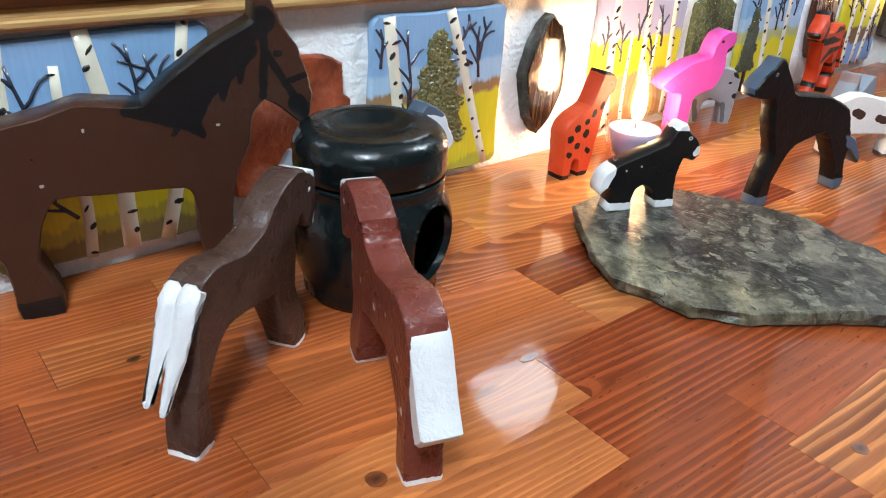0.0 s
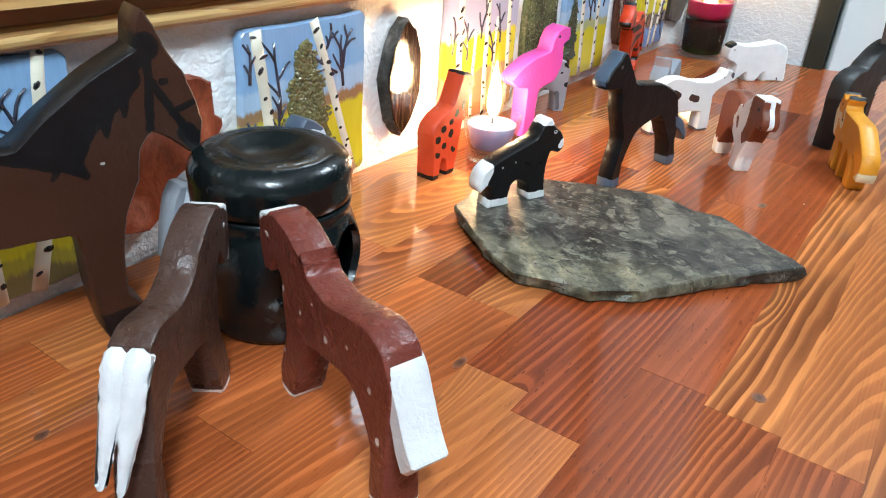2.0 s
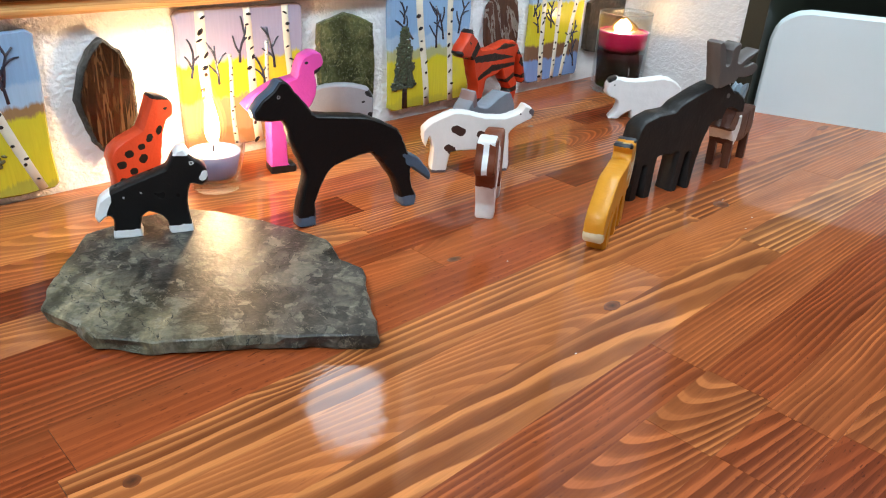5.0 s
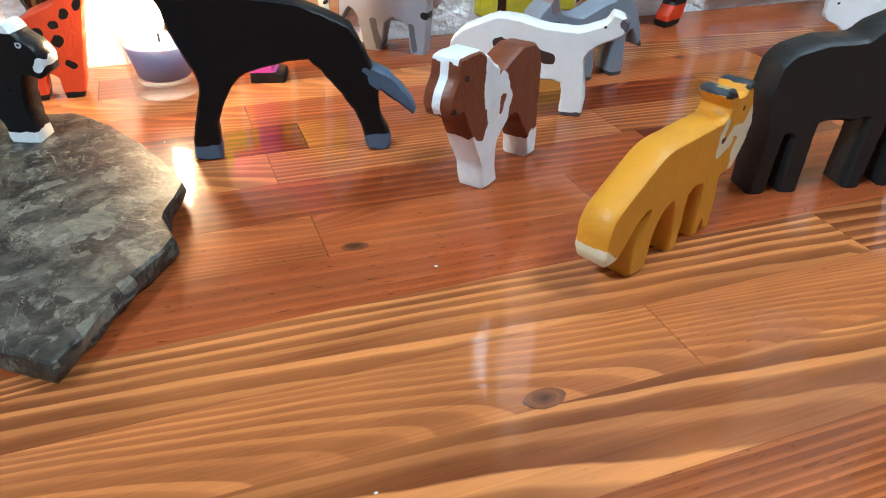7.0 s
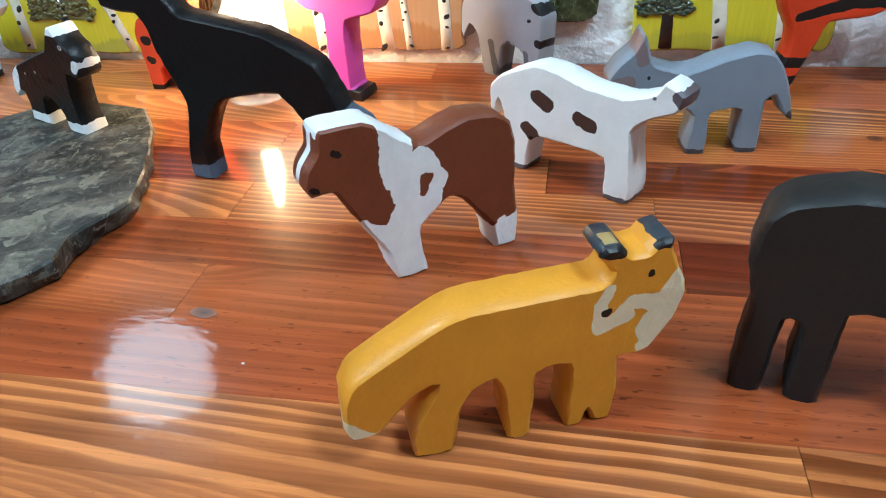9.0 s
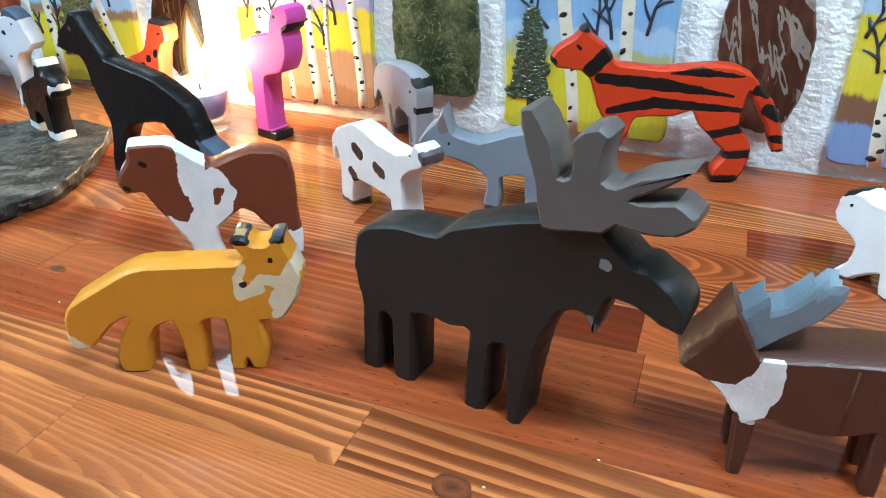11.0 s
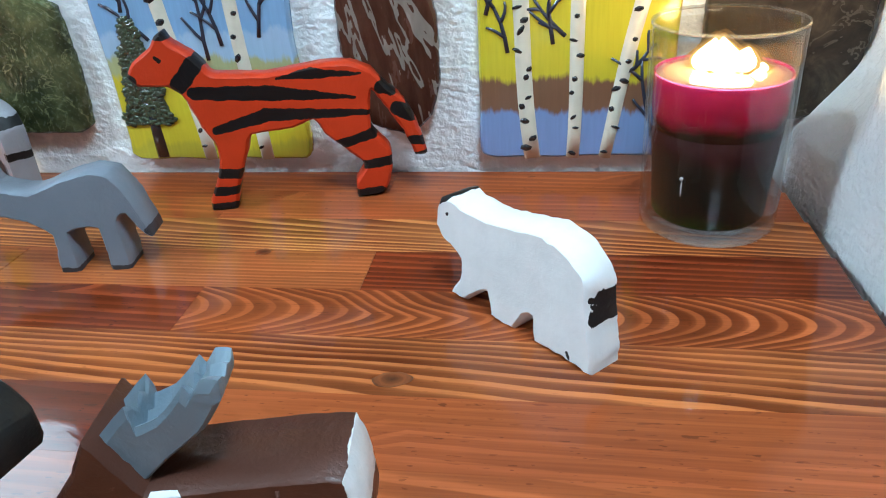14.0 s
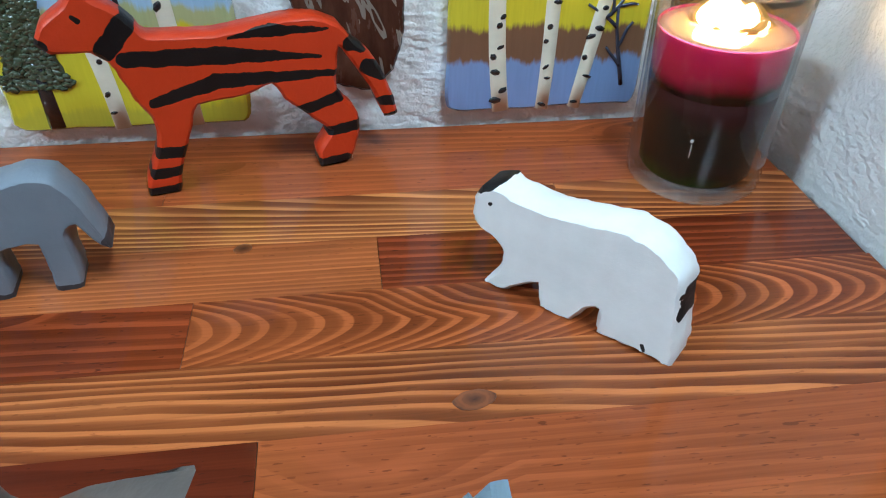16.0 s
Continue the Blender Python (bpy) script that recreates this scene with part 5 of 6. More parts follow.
DALM = paint("spotted_cow_paint", (0.76, 0.75, 0.73), [((0.055, 0.026, 0.020), [(2.2, 4.9, 2.9, 4.6, 0.46), (5.0, 4.3, 5.8, 4.05, 0.42), (1.5, 2.8, 1.9, 2.5, 0.46)]), ((0.10, 0.08, 0.09), [(-0.4, 0.0, 1.4, 0.0, 0.32), (6.6, 0.0, 8.6, 0.0, 0.32), (10.6, 6.8, 10.9, 6.5, 0.35), (9.3, 6.5, 9.35, 6.5, 0.1)])])
toy("spotted_cow", (-.333, -.169), (-.265, -.206), [(-1.3, 3.6), (-1.3, 4.8), (-0.4, 5.7), (1.9, 6.7), (3.6, 6.6), (5.2, 6.2), (7.6, 6.1), (9.3, 6.7), (9.8, 7.4), (10.9, 6.9), (10.6, 6.0), (9.2, 5.3), (8.2, 4.3), (8.5, 1.0), (8.3, 0.0), (6.8, 0.0), (6.7, 2.4), (4.0, 2.5), (1.8, 2.3), (1.3, 0.0), (-0.3, 0.0), (-0.2, 2.7), (-0.6, 4.2), (-1.0, 3.0)],
    0.0176, DALM, "white wooden toy cow with dark brown spots", "toy cow")

GREY = (0.20, 0.225, 0.265)
DONKEY = paint("donkey_paint", GREY, [((0.05, 0.045, 0.05), [(-0.7, -0.1, 0.6, -0.1, 0.4), (2.4, -0.1, 3.8, -0.1, 0.4), (5.4, 2.0, 5.4, 2.4, 0.3)]), ((0.20, 0.14, 0.14), [(-5.8, 4.2, -4.6, 4.6, 0.6), (-4.2, 7.4, -3.7, 6.0, 0.35)]), (INK, [(-3.3, 5.0, -3.3, 5.0, 0.12)])], rough=0.5)
toy("donkey", (-.221, -.140), (-.188, -.133), [(-5.6, 5.0), (-5.0, 5.9), (-4.2, 6.6), (-3.7, 7.6), (-3.0, 5.7), (-1.0, 5.2), (1.0, 5.9), (2.7, 6.3), (3.9, 6.0), (4.8, 4.5), (5.5, 2.1), (5.0, 2.3), (4.2, 3.6), (3.7, 3.2), (3.7, 0.0), (2.5, 0.0), (2.4, 2.8), (0.6, 2.6), (0.6, 0.0), (-0.6, 0.0), (-0.4, 2.5), (-1.6, 3.4), (-3.3, 3.9), (-5.3, 3.9)],
    0.021, DONKEY, "grey wooden toy donkey with one raised ear", "toy donkey")

HIPPO = paint("grey_toy_paint", (0.30, 0.30, 0.32), [((0.11, 0.11, 0.12), [(0.4, 2.6, 0.9, 0.4, 0.3), (2.2, 2.8, 2.6, 1.0, 0.25), (3.9, 2.4, 4.2, 0.4, 0.25)]), (INK, [(4.7, 5.9, 5.6, 5.7, 0.3), (5.0, 3.4, 5.8, 3.2, 0.3), (4.2, 4.9, 4.3, 4.9, 0.14)])], rough=0.5)
toy("grey_boar", (-.374, -.0185), (-.324, -.0505), [(-3.0, 3.6), (-2.4, 5.6), (-0.4, 6.6), (2.3, 6.8), (4.6, 6.4), (5.4, 5.2), (5.3, 3.0), (5.1, 0.0), (3.8, 0.0), (3.6, 2.4), (2.2, 2.8), (1.5, 2.4), (1.0, 0.0), (-0.4, 0.0), (-1.0, 2.8), (-1.8, 3.6), (-2.6, 2.4)],
    0.0180, HIPPO, "grey wooden toy boar with dark markings", "toy boar")

COLLIE = paint("black_white_dog_paint", (0.009, 0.008, 0.008), spec=0.25, regions=[(WHITE, [(-1.5, 2.05, -0.9, 3.65, 0.6, 0.65), (-0.6, 0.15, 1.8, 0.15, 0.6), (4.0, 0.15, 5.9, 0.15, 0.6), (4.7, 7.45, 5.7, 7.05, 0.75, 0.35), (7.0, 5.05, 6.8, 4.75, 0.3)]), ((0.5, 0.5, 0.5), [(6.0, 6.05, 6.05, 6.05, 0.17), (0.6, 3.55, 0.6, 3.55, 0.1), (2.0, 3.85, 2.0, 3.85, 0.09)]), (INK, [(6.0, 6.05, 6.03, 6.05, 0.08)])], rough=0.36)
toy("small_dog", (-.6677, -.1734), (-.6205, -.1898), [(-0.5, 1.25), (-0.35, 2.3), (-0.4, 3.2), (-0.8, 3.3), (-1.4, 2.8), (-1.65, 3.4), (-1.2, 4.6), (-0.2, 5.3), (2.1, 6.2), (4.0, 6.9), (4.5, 7.7), (5.0, 8.4), (5.5, 8.5), (6.0, 7.8), (6.7, 7.3), (7.2, 6.5), (7.2, 5.7), (6.7, 5.3), (5.8, 5.5), (5.5, 4.2), (5.5, 2.6), (5.7, 1.25), (3.9, 1.25), (3.7, 2.4), (3.1, 3.1), (2.4, 3.4), (1.8, 3.0), (1.6, 2.0), (1.7, 1.25)],
    0.0178, COLLIE, "black and white wooden toy dog on the flat stone", "toy dog", z=0.0124, ch=0.0014)

# ---------------------------------------------------------------- flat stone
def slate():
    N = Nodes("green_grey_slate")
    co = N.obj()
    warp = N.vec("ADD", co, N.vec("SCALE", N.vec("SUBTRACT", N.noise(co, 55, 4).outputs["Color"], (0.5, 0.5, 0.5)), 0.016))
    sep = N.n("ShaderNodeSeparateXYZ")
    N.link(warp, sep.inputs[0])
    fine = N.noise(co, 300, 4).outputs[0]

    def clasts(scale, share, lo):
        """Angular pale fragments of one size."""
        vo = N.n("ShaderNodeTexVoronoi")
        N.link(N.vec("MULTIPLY", warp, (scale, scale * 0.72, scale)), vo.inputs["Vector"])
        vo.inputs["Scale"].default_value = 1.0
        pick = N.n("ShaderNodeSeparateColor")
        N.link(vo.outputs["Color"], pick.inputs[0])
        held = N.ramp(N.noise(warp, scale * 0.55, 4, 0.65).outputs[0], [(lo, (0.0,) * 3), (lo + 0.10, (1, 1, 1))])
        return N.math("MULTIPLY", N.math("GREATER_THAN", pick.outputs[0], 1.0 - share), held), pick.outputs[1]

    body = N.noise(warp, 30, 6, 0.66, 0.4).outputs[0]
    along = N.math("ADD", sep.outputs[0], N.math("MULTIPLY", sep.outputs[1], 0.35))
    zone = N.ramp(N.math("MULTIPLY_ADD", along, 6.0, 0.62), [(0.26, (0.0,) * 3), (0.44, (1, 1, 1))])
    dark = N.ramp(body, [(0.36, (0.012, 0.011, 0.010)), (0.50, (0.034, 0.031, 0.027)), (0.66, (0.085, 0.078, 0.066))])
    green = N.ramp(body, [(0.32, (0.020, 0.019, 0.011)), (0.48, (0.092, 0.083, 0.056)), (0.66, (0.235, 0.210, 0.145))])
    col = N.mix(zone, green, dark)
    # bedding: dark and pale streaks that run across the slab
    lie = N.n("ShaderNodeCombineXYZ")
    N.link(N.math("ADD", N.math("MULTIPLY", sep.outputs[0], 7.2), N.math("MULTIPLY", sep.outputs[1], 9.6)), lie.inputs[0])
    N.link(N.math("ADD", N.math("MULTIPLY", sep.outputs[0], -40.0), N.math("MULTIPLY", sep.outputs[1], 30.0)), lie.inputs[1])
    bed = N.noise(lie.outputs[0], 1.0, 5, 0.62).outputs[0]
    col = N.mix(1.0, col, N.ramp(bed, [(0.36, (0.30, 0.29, 0.27)), (0.47, (0.85, 0.84, 0.80)), (0.54, (1.15, 1.10, 1.02)), (0.64, (2.0, 1.85, 1.62))]), "MULTIPLY")
    for scale, share, lo, tint, much in ((42, 0.28, 0.48, (0.23, 0.205, 0.155), 0.50), (90, 0.32, 0.46, (0.23, 0.21, 0.165), 0.52), (170, 0.24, 0.46, (0.28, 0.26, 0.20), 0.42)):
        held, shade = clasts(scale, share, lo)
        col = N.mix(N.math("MULTIPLY", held, N.math("MULTIPLY_ADD", shade, much, 0.12)), col, tint)
    vein = N.noise(N.vec("MULTIPLY", warp, (2.2, 0.8, 1)), 20, 4, 0.6, 1.2).outputs[0]
    col = N.mix(N.math("LESS_THAN", N.math("ABSOLUTE", N.math("SUBTRACT", vein, 0.47)), 0.003), col, (0.17, 0.155, 0.115))
    crack = N.noise(N.vec("MULTIPLY", warp, (2.6, 0.6, 1)), 14, 4, 0.6, 1.0).outputs[0]
    col = N.mix(N.math("LESS_THAN", N.math("ABSOLUTE", N.math("SUBTRACT", crack, 0.5)), 0.004), col, (0.016, 0.016, 0.013))
    col = N.mix(1.0, col, N.vec("SCALE", (1, 1, 1), N.math("MULTIPLY_ADD", fine, 1.1, 0.45)), "MULTIPLY")
    N.set(Base_Color=col, Roughness=N.math("MULTIPLY_ADD", fine, 0.35, 0.26), Specular_IOR_Level=0.32)
    N.bump(N.math("ADD", body, N.math("MULTIPLY", fine, 0.5)), 0.4, 0.0016)
    return N.mat


ROCK = slate()
edge = [(-0.580, -0.411), (-0.562, -0.376), (-0.551, -0.354), (-0.535, -0.328), (-0.541, -0.307), (-0.531, -0.268), (-0.537, -0.250), (-0.553, -0.213), (-0.577, -0.172), (-0.601, -0.143), (-0.642, -0.136), (-0.687, -0.147), (-0.713, -0.184), (-0.735, -0.220), (-0.746, -0.249), (-0.737, -0.274), (-0.729, -0.303), (-0.702, -0.331), (-0.648, -0.363), (-0.613, -0.386)]
mid = Vector((-0.640, -0.262))
rim = [p - mid for p in spline(edge, 8, 0.12)]
bm = bmesh.new()
rings = []
for s, z, rough in ((0.970, 0.0, 0.003), (0.995, 0.004, 0.004), (1.0, 0.011, 0.004), (1.0, 0.0190, 0.003), (0.988, 0.0210, 0.002), (0.9, 0.0213, 0.001), (0.75, 0.0214, 0.0), (0.55, 0.0214, 0.0), (0.3, 0.0214, 0.0)):
    r = []
    for p in rim:
        v = Vector((p.x * s, p.y * s, z))
        thin = 0.54 + 0.09 * max(0.0, min(1.0, (v.x + 0.06) / 0.12))
        k = noise.noise(Vector((v.x * 70, v.y * 70, z * 130))) * rough
        up = (noise.noise(Vector((v.x * 28, v.y * 28, 3))) * 0.0012 + noise.noise(Vector((v.x * 110, v.y * 110, 7))) * 0.0004) if z > 0.015 else 0
        r.append(bm.verts.new((v.x * (1 + k / max(p.length, 0.02)), v.y * (1 + k / max(p.length, 0.02)), max((z + up) * thin, 0))))
    rings.append(r)
for a, b in zip(rings, rings[1:]):
    for i in range(len(a)):
        j = (i + 1) % len(a)
        bm.faces.new((a[i], a[j], b[j], b[i]))
bm.faces.new(rings[0][::-1]), bm.faces.new(rings[-1])
ob = part("flat_stone", bm, ROCK, m=pose(mid.x, mid.y, 0))
tagged(ob, "flat rough grey-green slate stone lying on the table", "stone")

# ---------------------------------------------------------------- black oil burner
CERAMIC = Nodes("black_glazed_ceramic")
co = CERAMIC.obj()
b = CERAMIC.noise(co, 60, 3).outputs[0]
CERAMIC.set(Base_Color=CERAMIC.mix(CERAMIC.noise(co, 25, 4).outputs[0], (0.002, 0.003, 0.003), (0.006, 0.011, 0.012)), Roughness=CERAMIC.math("MULTIPLY_ADD", b, 0.36, 0.05), Specular_IOR_Level=0.42)
CERAMIC.bump(CERAMIC.math("ADD", CERAMIC.noise(co, 45, 3).outputs[0], CERAMIC.math("MULTIPLY", CERAMIC.noise(co, 240, 3).outputs[0], 0.35)), 0.35, 0.0025)
burner = empty("oil_burner", pose(-0.886, -0.152, 0), "black glazed round ceramic oil burner with side opening", "oil burner")
NA = 128
outer = [(0.043, 0.0), (0.046, 0.004), (0.046, 0.010), (0.0475, 0.016)] + [(0.0475 + 0.0075 * math.sin(math.pi * i / 28), 0.016 + 0.061 * i / 28) for i in range(1, 29)] + [(0.0486, 0.081), (0.0490, 0.0852)]
inner = [(r - 0.005, max(z, 0.004)) for r, z in outer]
bm = bmesh.new()


def hole(i, z):
    """How far out from the middle of the opening, whose rim is at 1."""
    a = (2 * math.pi * i / NA - math.radians(-66) + math.pi) % (2 * math.pi) - math.pi
    return a, math.hypot(a / 0.43, (z - 0.045) / 0.026)


def open_at(i, z):
    return hole(i, z)[1] < 1


def wall_point(r, z, i):
    """A point of the pot's wall, drawn to the opening's rim where it lies close to it."""
    a, far = hole(i, z)
    if abs(far - 1) < 0.085:
        a, z = a / far, 0.045 + (z - 0.045) / far
    a += math.radians(-66)
    return r * math.cos(a), r * math.sin(a), z


grid = [[[bm.verts.new(wall_point(r, z, i)) for i in range(NA)] for r, z in sh] for sh in (outer, inner)]
keep = [[not open_at(i + 0.5, (outer[k][1] + outer[k + 1][1]) / 2) for i in range(NA)] for k in range(len(outer) - 1)]
for k in range(len(outer) - 1):
    for i in range(NA):
        j = (i + 1) % NA
        if keep[k][i]:
            for sh in grid:
                bm.faces.new((sh[k][i], sh[k][j], sh[k + 1][j], sh[k + 1][i])).smooth = True
        else:
            if keep[k][i - 1]:
                bm.faces.new((grid[0][k][i], grid[0][k + 1][i], grid[1][k + 1][i], grid[1][k][i]))
            if keep[k][j]:
                bm.faces.new((grid[0][k][j], grid[0][k + 1][j], grid[1][k + 1][j], grid[1][k][j]))
            if k and keep[k - 1][i]:
                bm.faces.new((grid[0][k][i], grid[0][k][j], grid[1][k][j], grid[1][k][i]))
            if k + 1 < len(keep) and keep[k + 1][i]:
                bm.faces.new((grid[0][k + 1][i], grid[0][k + 1][j], grid[1][k + 1][j], grid[1][k + 1][i]))
for k in (0, -1):
    for i in range(NA):
        j = (i + 1) % NA
        bm.faces.new((grid[0][k][i], grid[0][k][j], grid[1][k][j], grid[1][k][i]))
bm.faces.new(grid[1][0])
part("pot", bm, CERAMIC.mat, burner)
bm = bmesh.new()
lid = [(0, 0.0862), (0.0480, 0.0862), (0.0491, 0.0876), (0.0495, 0.0925)] + [(0.0365 + 0.0132 * math.cos(a), 0.102 + 0.0135 * math.sin(a)) for a in [math.radians(-18 + i * 13.5) for i in range(10)]]
lid += [(0.030, 0.1165), (0.026, 0.1145), (0.021, 0.1110), (0.014, 0.1085), (0.006, 0.1078), (0, 0.1076)]
lathe(bm, lid, 64)
part("dish_lid", bm, CERAMIC.mat, burner, smooth=True)

# ---------------------------------------------------------------- candles
FLAME_MAT = glow("candle_flame", (1.0, 0.68, 0.36), FLAME)
LOW_FLAME = glow("low_candle_flame", (1.0, 0.66, 0.30), 60.0)
GLASS = glass("clear_glass")
WICK = plain("burnt_wick", (0.02, 0.016, 0.012), 0.9)


def halo_shell(name, colour, strength, clear):
    """A shell that imitates a flame's soft halo: it glows and lets most of what lies behind show through."""
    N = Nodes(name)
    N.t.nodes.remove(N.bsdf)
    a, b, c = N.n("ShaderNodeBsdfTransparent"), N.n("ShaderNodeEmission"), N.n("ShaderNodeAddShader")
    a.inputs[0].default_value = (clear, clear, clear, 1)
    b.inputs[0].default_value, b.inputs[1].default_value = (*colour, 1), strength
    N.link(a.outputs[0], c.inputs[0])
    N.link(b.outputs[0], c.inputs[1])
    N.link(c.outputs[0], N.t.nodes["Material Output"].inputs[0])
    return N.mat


# three faint emissive shells, each wider, imitate the halo round a flame
HALOS = [halo_shell(nm, (1.0, 0.52, 0.16), k, 0.98) for nm, k in (("inner_halo", 0.45), ("middle_halo", 0.18), ("outer_halo", 0.07))]


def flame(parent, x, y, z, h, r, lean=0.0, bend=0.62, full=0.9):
    for k, (w, up, mat, nm) in enumerate(((1.0, 1.0, FLAME_MAT if h > 0.03 else LOW_FLAME, "flame"), (1.25, 1.08, HALOS[0], "flame_mantle"), (1.6, 1.18, HALOS[1], "flame_mantle"), (2.1, 1.3, HALOS[2], "flame_mantle"))):
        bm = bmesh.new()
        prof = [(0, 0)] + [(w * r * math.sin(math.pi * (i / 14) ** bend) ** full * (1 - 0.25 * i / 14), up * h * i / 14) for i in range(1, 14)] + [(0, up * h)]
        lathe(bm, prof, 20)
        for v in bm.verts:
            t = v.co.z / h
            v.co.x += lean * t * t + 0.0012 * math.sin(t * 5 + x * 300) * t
        part(nm, bm, mat, parent, "tall yellow flame with halo" if h > 0.03 else "low yellow flame with halo", smooth=True, m=pose(x, y, z - k * 0.0004))
    bm = bmesh.new()
    lathe(bm, [(0, -0.008), (0.0009, -0.008), (0.0008, 0.0), (0, 0.0)], 8)
    part("wick", bm, WICK, parent, m=pose(x, y, z))


def translucent(name, col, depth=0.012, rough=0.3, weight=0.8, foot=None):
    """Wax; foot: a darker colour low down and the height at which it blends in."""
    N = Nodes(name)
    co = N.obj()
    col = smudge(N, co, (*col, 1), 0.15, 70)
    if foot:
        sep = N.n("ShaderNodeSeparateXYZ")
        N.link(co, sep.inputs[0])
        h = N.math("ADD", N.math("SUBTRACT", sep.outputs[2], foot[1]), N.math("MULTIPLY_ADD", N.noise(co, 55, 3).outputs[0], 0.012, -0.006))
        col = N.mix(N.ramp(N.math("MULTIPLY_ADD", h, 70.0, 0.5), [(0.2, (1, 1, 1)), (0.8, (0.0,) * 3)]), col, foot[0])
    N.set(Base_Color=col, Roughness=rough, Subsurface_Weight=weight, Subsurface_Scale=depth)
    N.bsdf.inputs["Subsurface Radius"].default_value = (1.0, 0.5, 0.4)
    return N.mat


tea = empty("tea_light_glass", pose(-0.5435, -0.081, 0), "small glass votive with pale lilac wax, burning", "candle")
bm = bmesh.new()
lathe(bm, [(0, 0.0), (0.0225, 0.0), (0.0238, 0.002), (0.0242, 0.010), (0.0310, 0.0475), (0.0306, 0.0486), (0.0292, 0.0478), (0.0228, 0.013), (0.0210, 0.0100), (0, 0.0100)], 56)
cup = part("cup", bm, GLASS, tea, "clear tapered glass cup", smooth=True)
cup.visible_shadow = False
bm = bmesh.new()
lathe(bm, [(0, 0.0125), (0.0180, 0.0125), (0.0200, 0.0150), (0.0258, 0.0375), (0.0250, 0.0384), (0.010, 0.0376), (0, 0.0374)], 48)
part("wax", bm, translucent("lilac_wax", (0.22, 0.235, 0.38), weight=0.5), tea, "pale lilac wax", smooth=True)
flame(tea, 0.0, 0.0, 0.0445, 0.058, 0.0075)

jar = empty("jar_candle", pose(0.1535, -0.037, 0), "tall glass jar candle with red and dark green wax", "candle")
bm = bmesh.new()
lathe(bm, [(0, 0.0), (0.0370, 0.0), (0.0395, 0.003), (0.0400, 0.009), (0.0410, 0.119), (0.0403, 0.1205), (0.0395, 0.1190), (0.0385, 0.0100), (0.0360, 0.0075), (0, 0.0070)], 72)
shell = part("jar", bm, GLASS, jar, "clear glass jar", smooth=True)
shell.visible_shadow = False
bm = bmesh.new()
lathe(bm, [(0, 0.0078), (0.0310, 0.0078), (0.0330, 0.0105), (0.0340, 0.030), (0.0356, 0.0520), (0.0364, 0.0625), (0, 0.0625)], 64)
N = Nodes("dark_green_wax")
co = N.obj()
sep = N.n("ShaderNodeSeparateXYZ")
N.link(co, sep.inputs[0])
N.set(Base_Color=N.ramp(N.math("MULTIPLY", N.math("ADD", N.math("ADD", sep.outputs[2], N.math("MULTIPLY", sep.outputs[0], 0.15)), N.math("MULTIPLY", N.noise(co, 60, 3).outputs[0], 0.02)), 16.0), [(0.10, (0.022, 0.070, 0.006)), (0.42, (0.009, 0.0095, 0.006)), (0.85, (0.013, 0.0105, 0.007)), (1.0, (0.030, 0.007, 0.007))]), Roughness=0.7, Specular_IOR_Level=0.05)
part("green_wax", bm, N.mat, jar, "dark green wax", smooth=True)
bm = bmesh.new()
lathe(bm, [(0, 0.0630), (0.0365, 0.0630), (0.0373, 0.0900), (0.0374, 0.0935), (0.0372, 0.0938), (0.0366, 0.0926), (0.034, 0.0912), (0, 0.0905)], 64)
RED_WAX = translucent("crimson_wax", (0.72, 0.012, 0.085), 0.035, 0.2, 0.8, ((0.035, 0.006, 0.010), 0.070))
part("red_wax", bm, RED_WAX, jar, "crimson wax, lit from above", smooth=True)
# the pool's pale orange carries the flames' light in its colour
bm = bmesh.new()
lathe(bm, [(0, 0.0908), (0.030, 0.0908), (0.0358, 0.0921), (0.0358, 0.0927), (0.030, 0.0927), (0, 0.0926)], 48)
part("molten_pool", bm, plain("flame_lit_wax", (0.80, 0.42, 0.26), 0.06, 0.1, 90, coat=0.5), jar, "shiny molten wax, paled as if flame-lit", smooth=True)
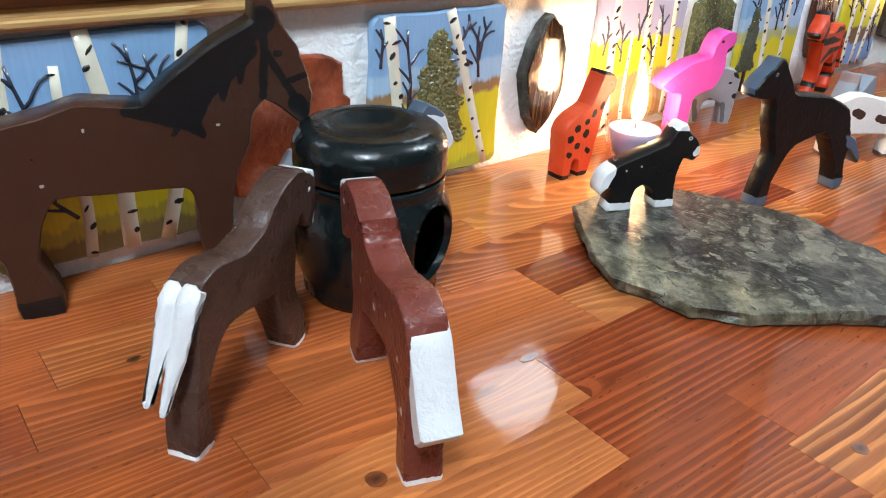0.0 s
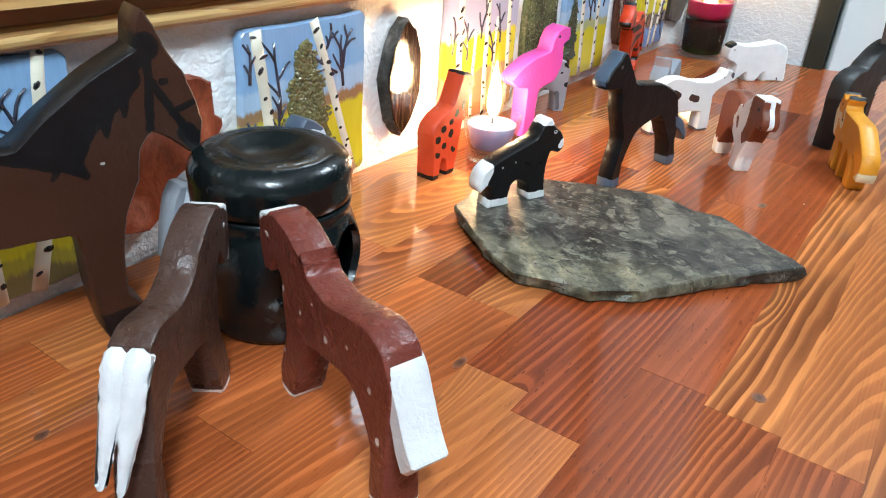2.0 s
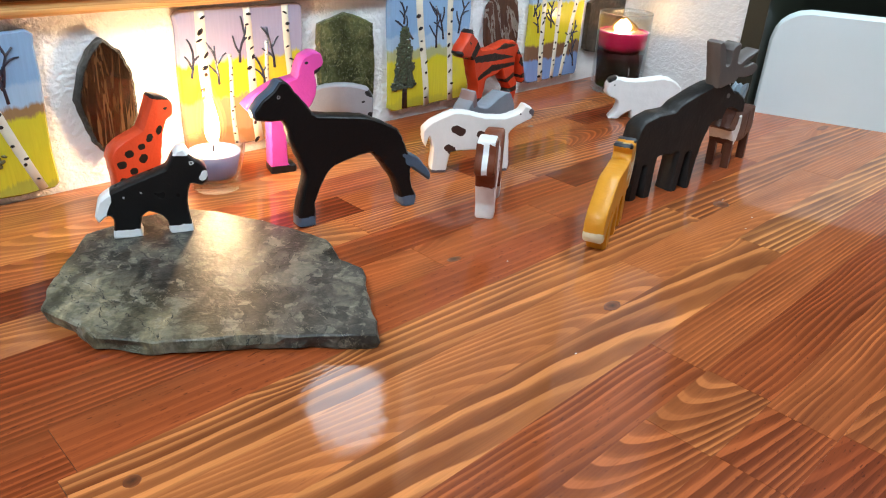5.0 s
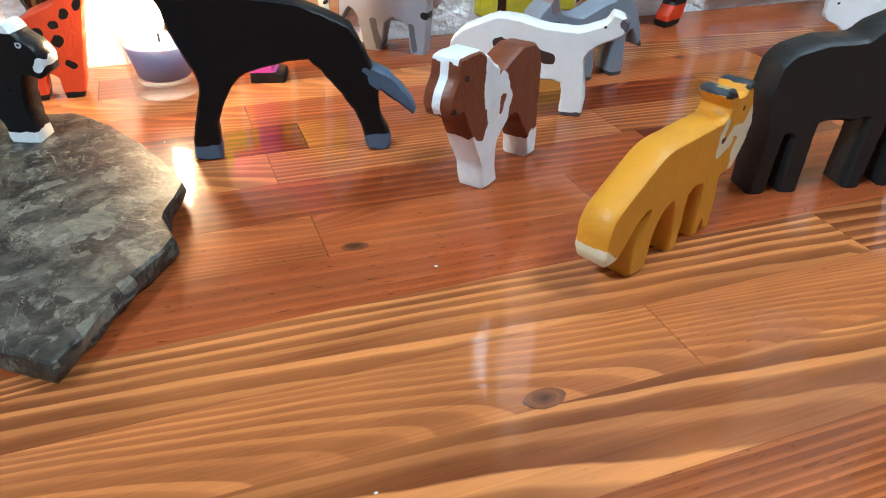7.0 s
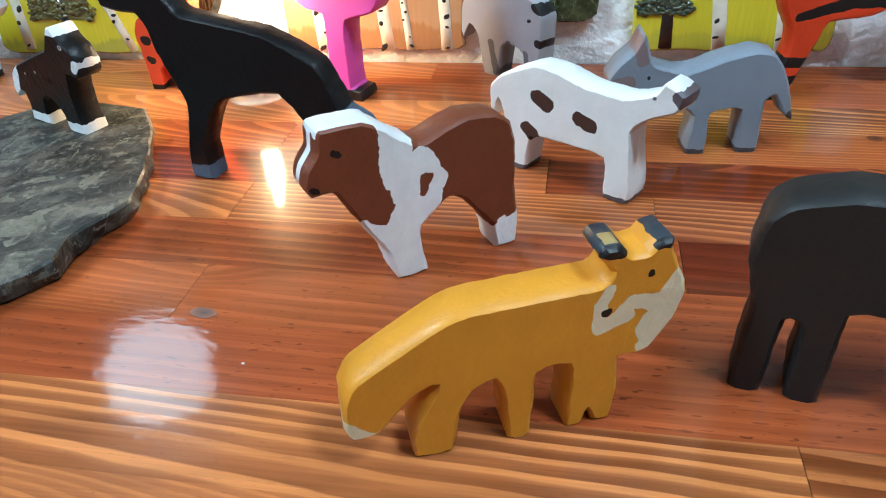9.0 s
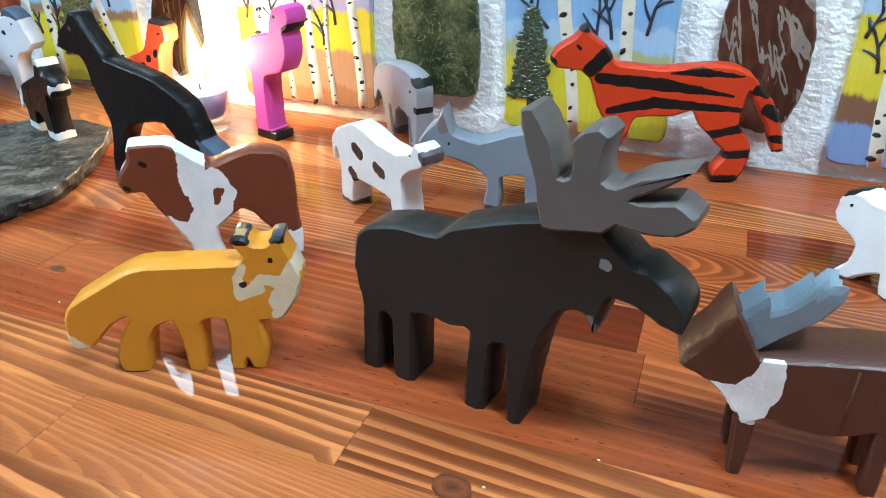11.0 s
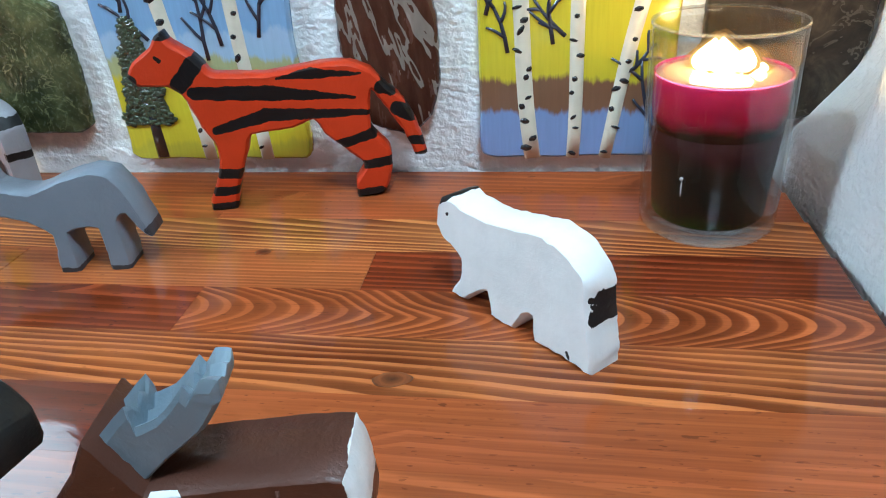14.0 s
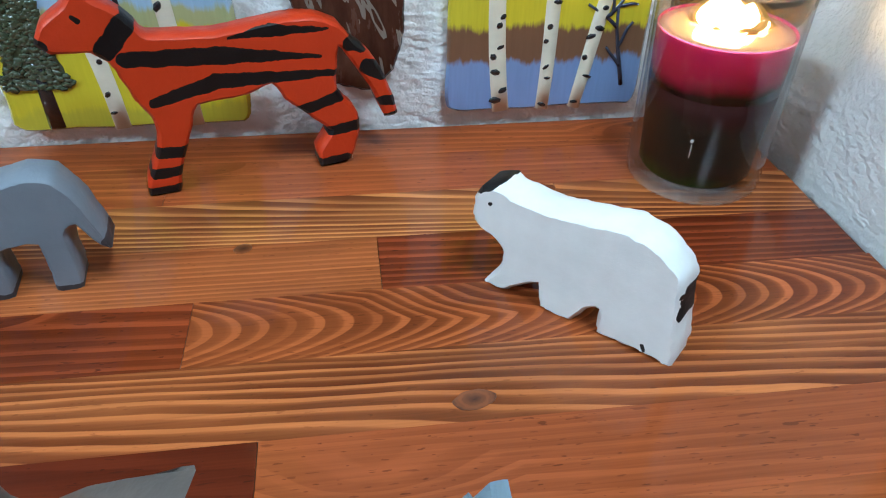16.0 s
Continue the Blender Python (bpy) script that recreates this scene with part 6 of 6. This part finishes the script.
# sooty amber film added inside the glass above the wax, to imitate flame glow
FILM = Nodes("amber_glow_film")
FILM.t.nodes.remove(FILM.bsdf)
a, b, c = FILM.n("ShaderNodeBsdfTransparent"), FILM.n("ShaderNodeBsdfTranslucent"), FILM.n("ShaderNodeMixShader")
a.inputs[0].default_value = (0.97, 0.93, 0.85, 1)
b.inputs[0].default_value = (0.85, 0.50, 0.20, 1)
spots = FILM.noise(FILM.obj(), 130, 4).outputs[0]
FILM.link(FILM.ramp(spots, [(0.35, (0.02,) * 3), (0.6, (0.08,) * 3), (0.72, (0.30,) * 3)]), c.inputs[0])
FILM.link(a.outputs[0], c.inputs[1])
FILM.link(b.outputs[0], c.inputs[2])
FILM.link(c.outputs[0], FILM.t.nodes["Material Output"].inputs[0])
bm = bmesh.new()
lathe(bm, [(0.0388, 0.0936), (0.0392, 0.1080), (0.0394, 0.1165)], 64)
part("wax_film", bm, FILM.mat, shell, "amber film inside the glass", smooth=True)
# overlapping low flames and their halo shells imitate one blurred bright glow
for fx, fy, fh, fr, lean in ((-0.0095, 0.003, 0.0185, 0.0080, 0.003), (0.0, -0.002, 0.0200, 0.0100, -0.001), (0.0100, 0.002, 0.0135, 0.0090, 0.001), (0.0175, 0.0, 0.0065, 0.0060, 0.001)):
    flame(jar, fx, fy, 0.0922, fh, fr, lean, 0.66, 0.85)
# milky ring added on the lip, in place of its bright flame-lit edge
LIP = Nodes("bright_lip_ring")
LIP.t.nodes.remove(LIP.bsdf)
a, b, c = LIP.n("ShaderNodeBsdfTransparent"), LIP.n("ShaderNodeBsdfTranslucent"), LIP.n("ShaderNodeMixShader")
a.inputs[0].default_value, b.inputs[0].default_value, c.inputs[0].default_value = (0.93, 0.95, 0.95, 1), (0.8, 0.78, 0.74, 1), 0.12
LIP.link(a.outputs[0], c.inputs[1])
LIP.link(b.outputs[0], c.inputs[2])
LIP.link(c.outputs[0], LIP.t.nodes["Material Output"].inputs[0])
bm = bmesh.new()
lathe(bm, [(0.0404 + 0.0008 * math.cos(k * math.pi / 4), 0.1212 + 0.0008 * math.sin(k * math.pi / 4)) for k in range(9)], 72)
part("lip", bm, LIP.mat, shell, "milky ring added along the glass lip", smooth=True)
# a white scratch on the jar's outside
bm = bmesh.new()
blob(bm, -0.0203, -0.0352, 0.042, 0.0012, 0.0004, 0.0012)
blob(bm, -0.0200, -0.0353, 0.036, 0.0004, 0.0003, 0.0050)
part("wax_drip", bm, WHITE_PAINT, shell, "small white drip")
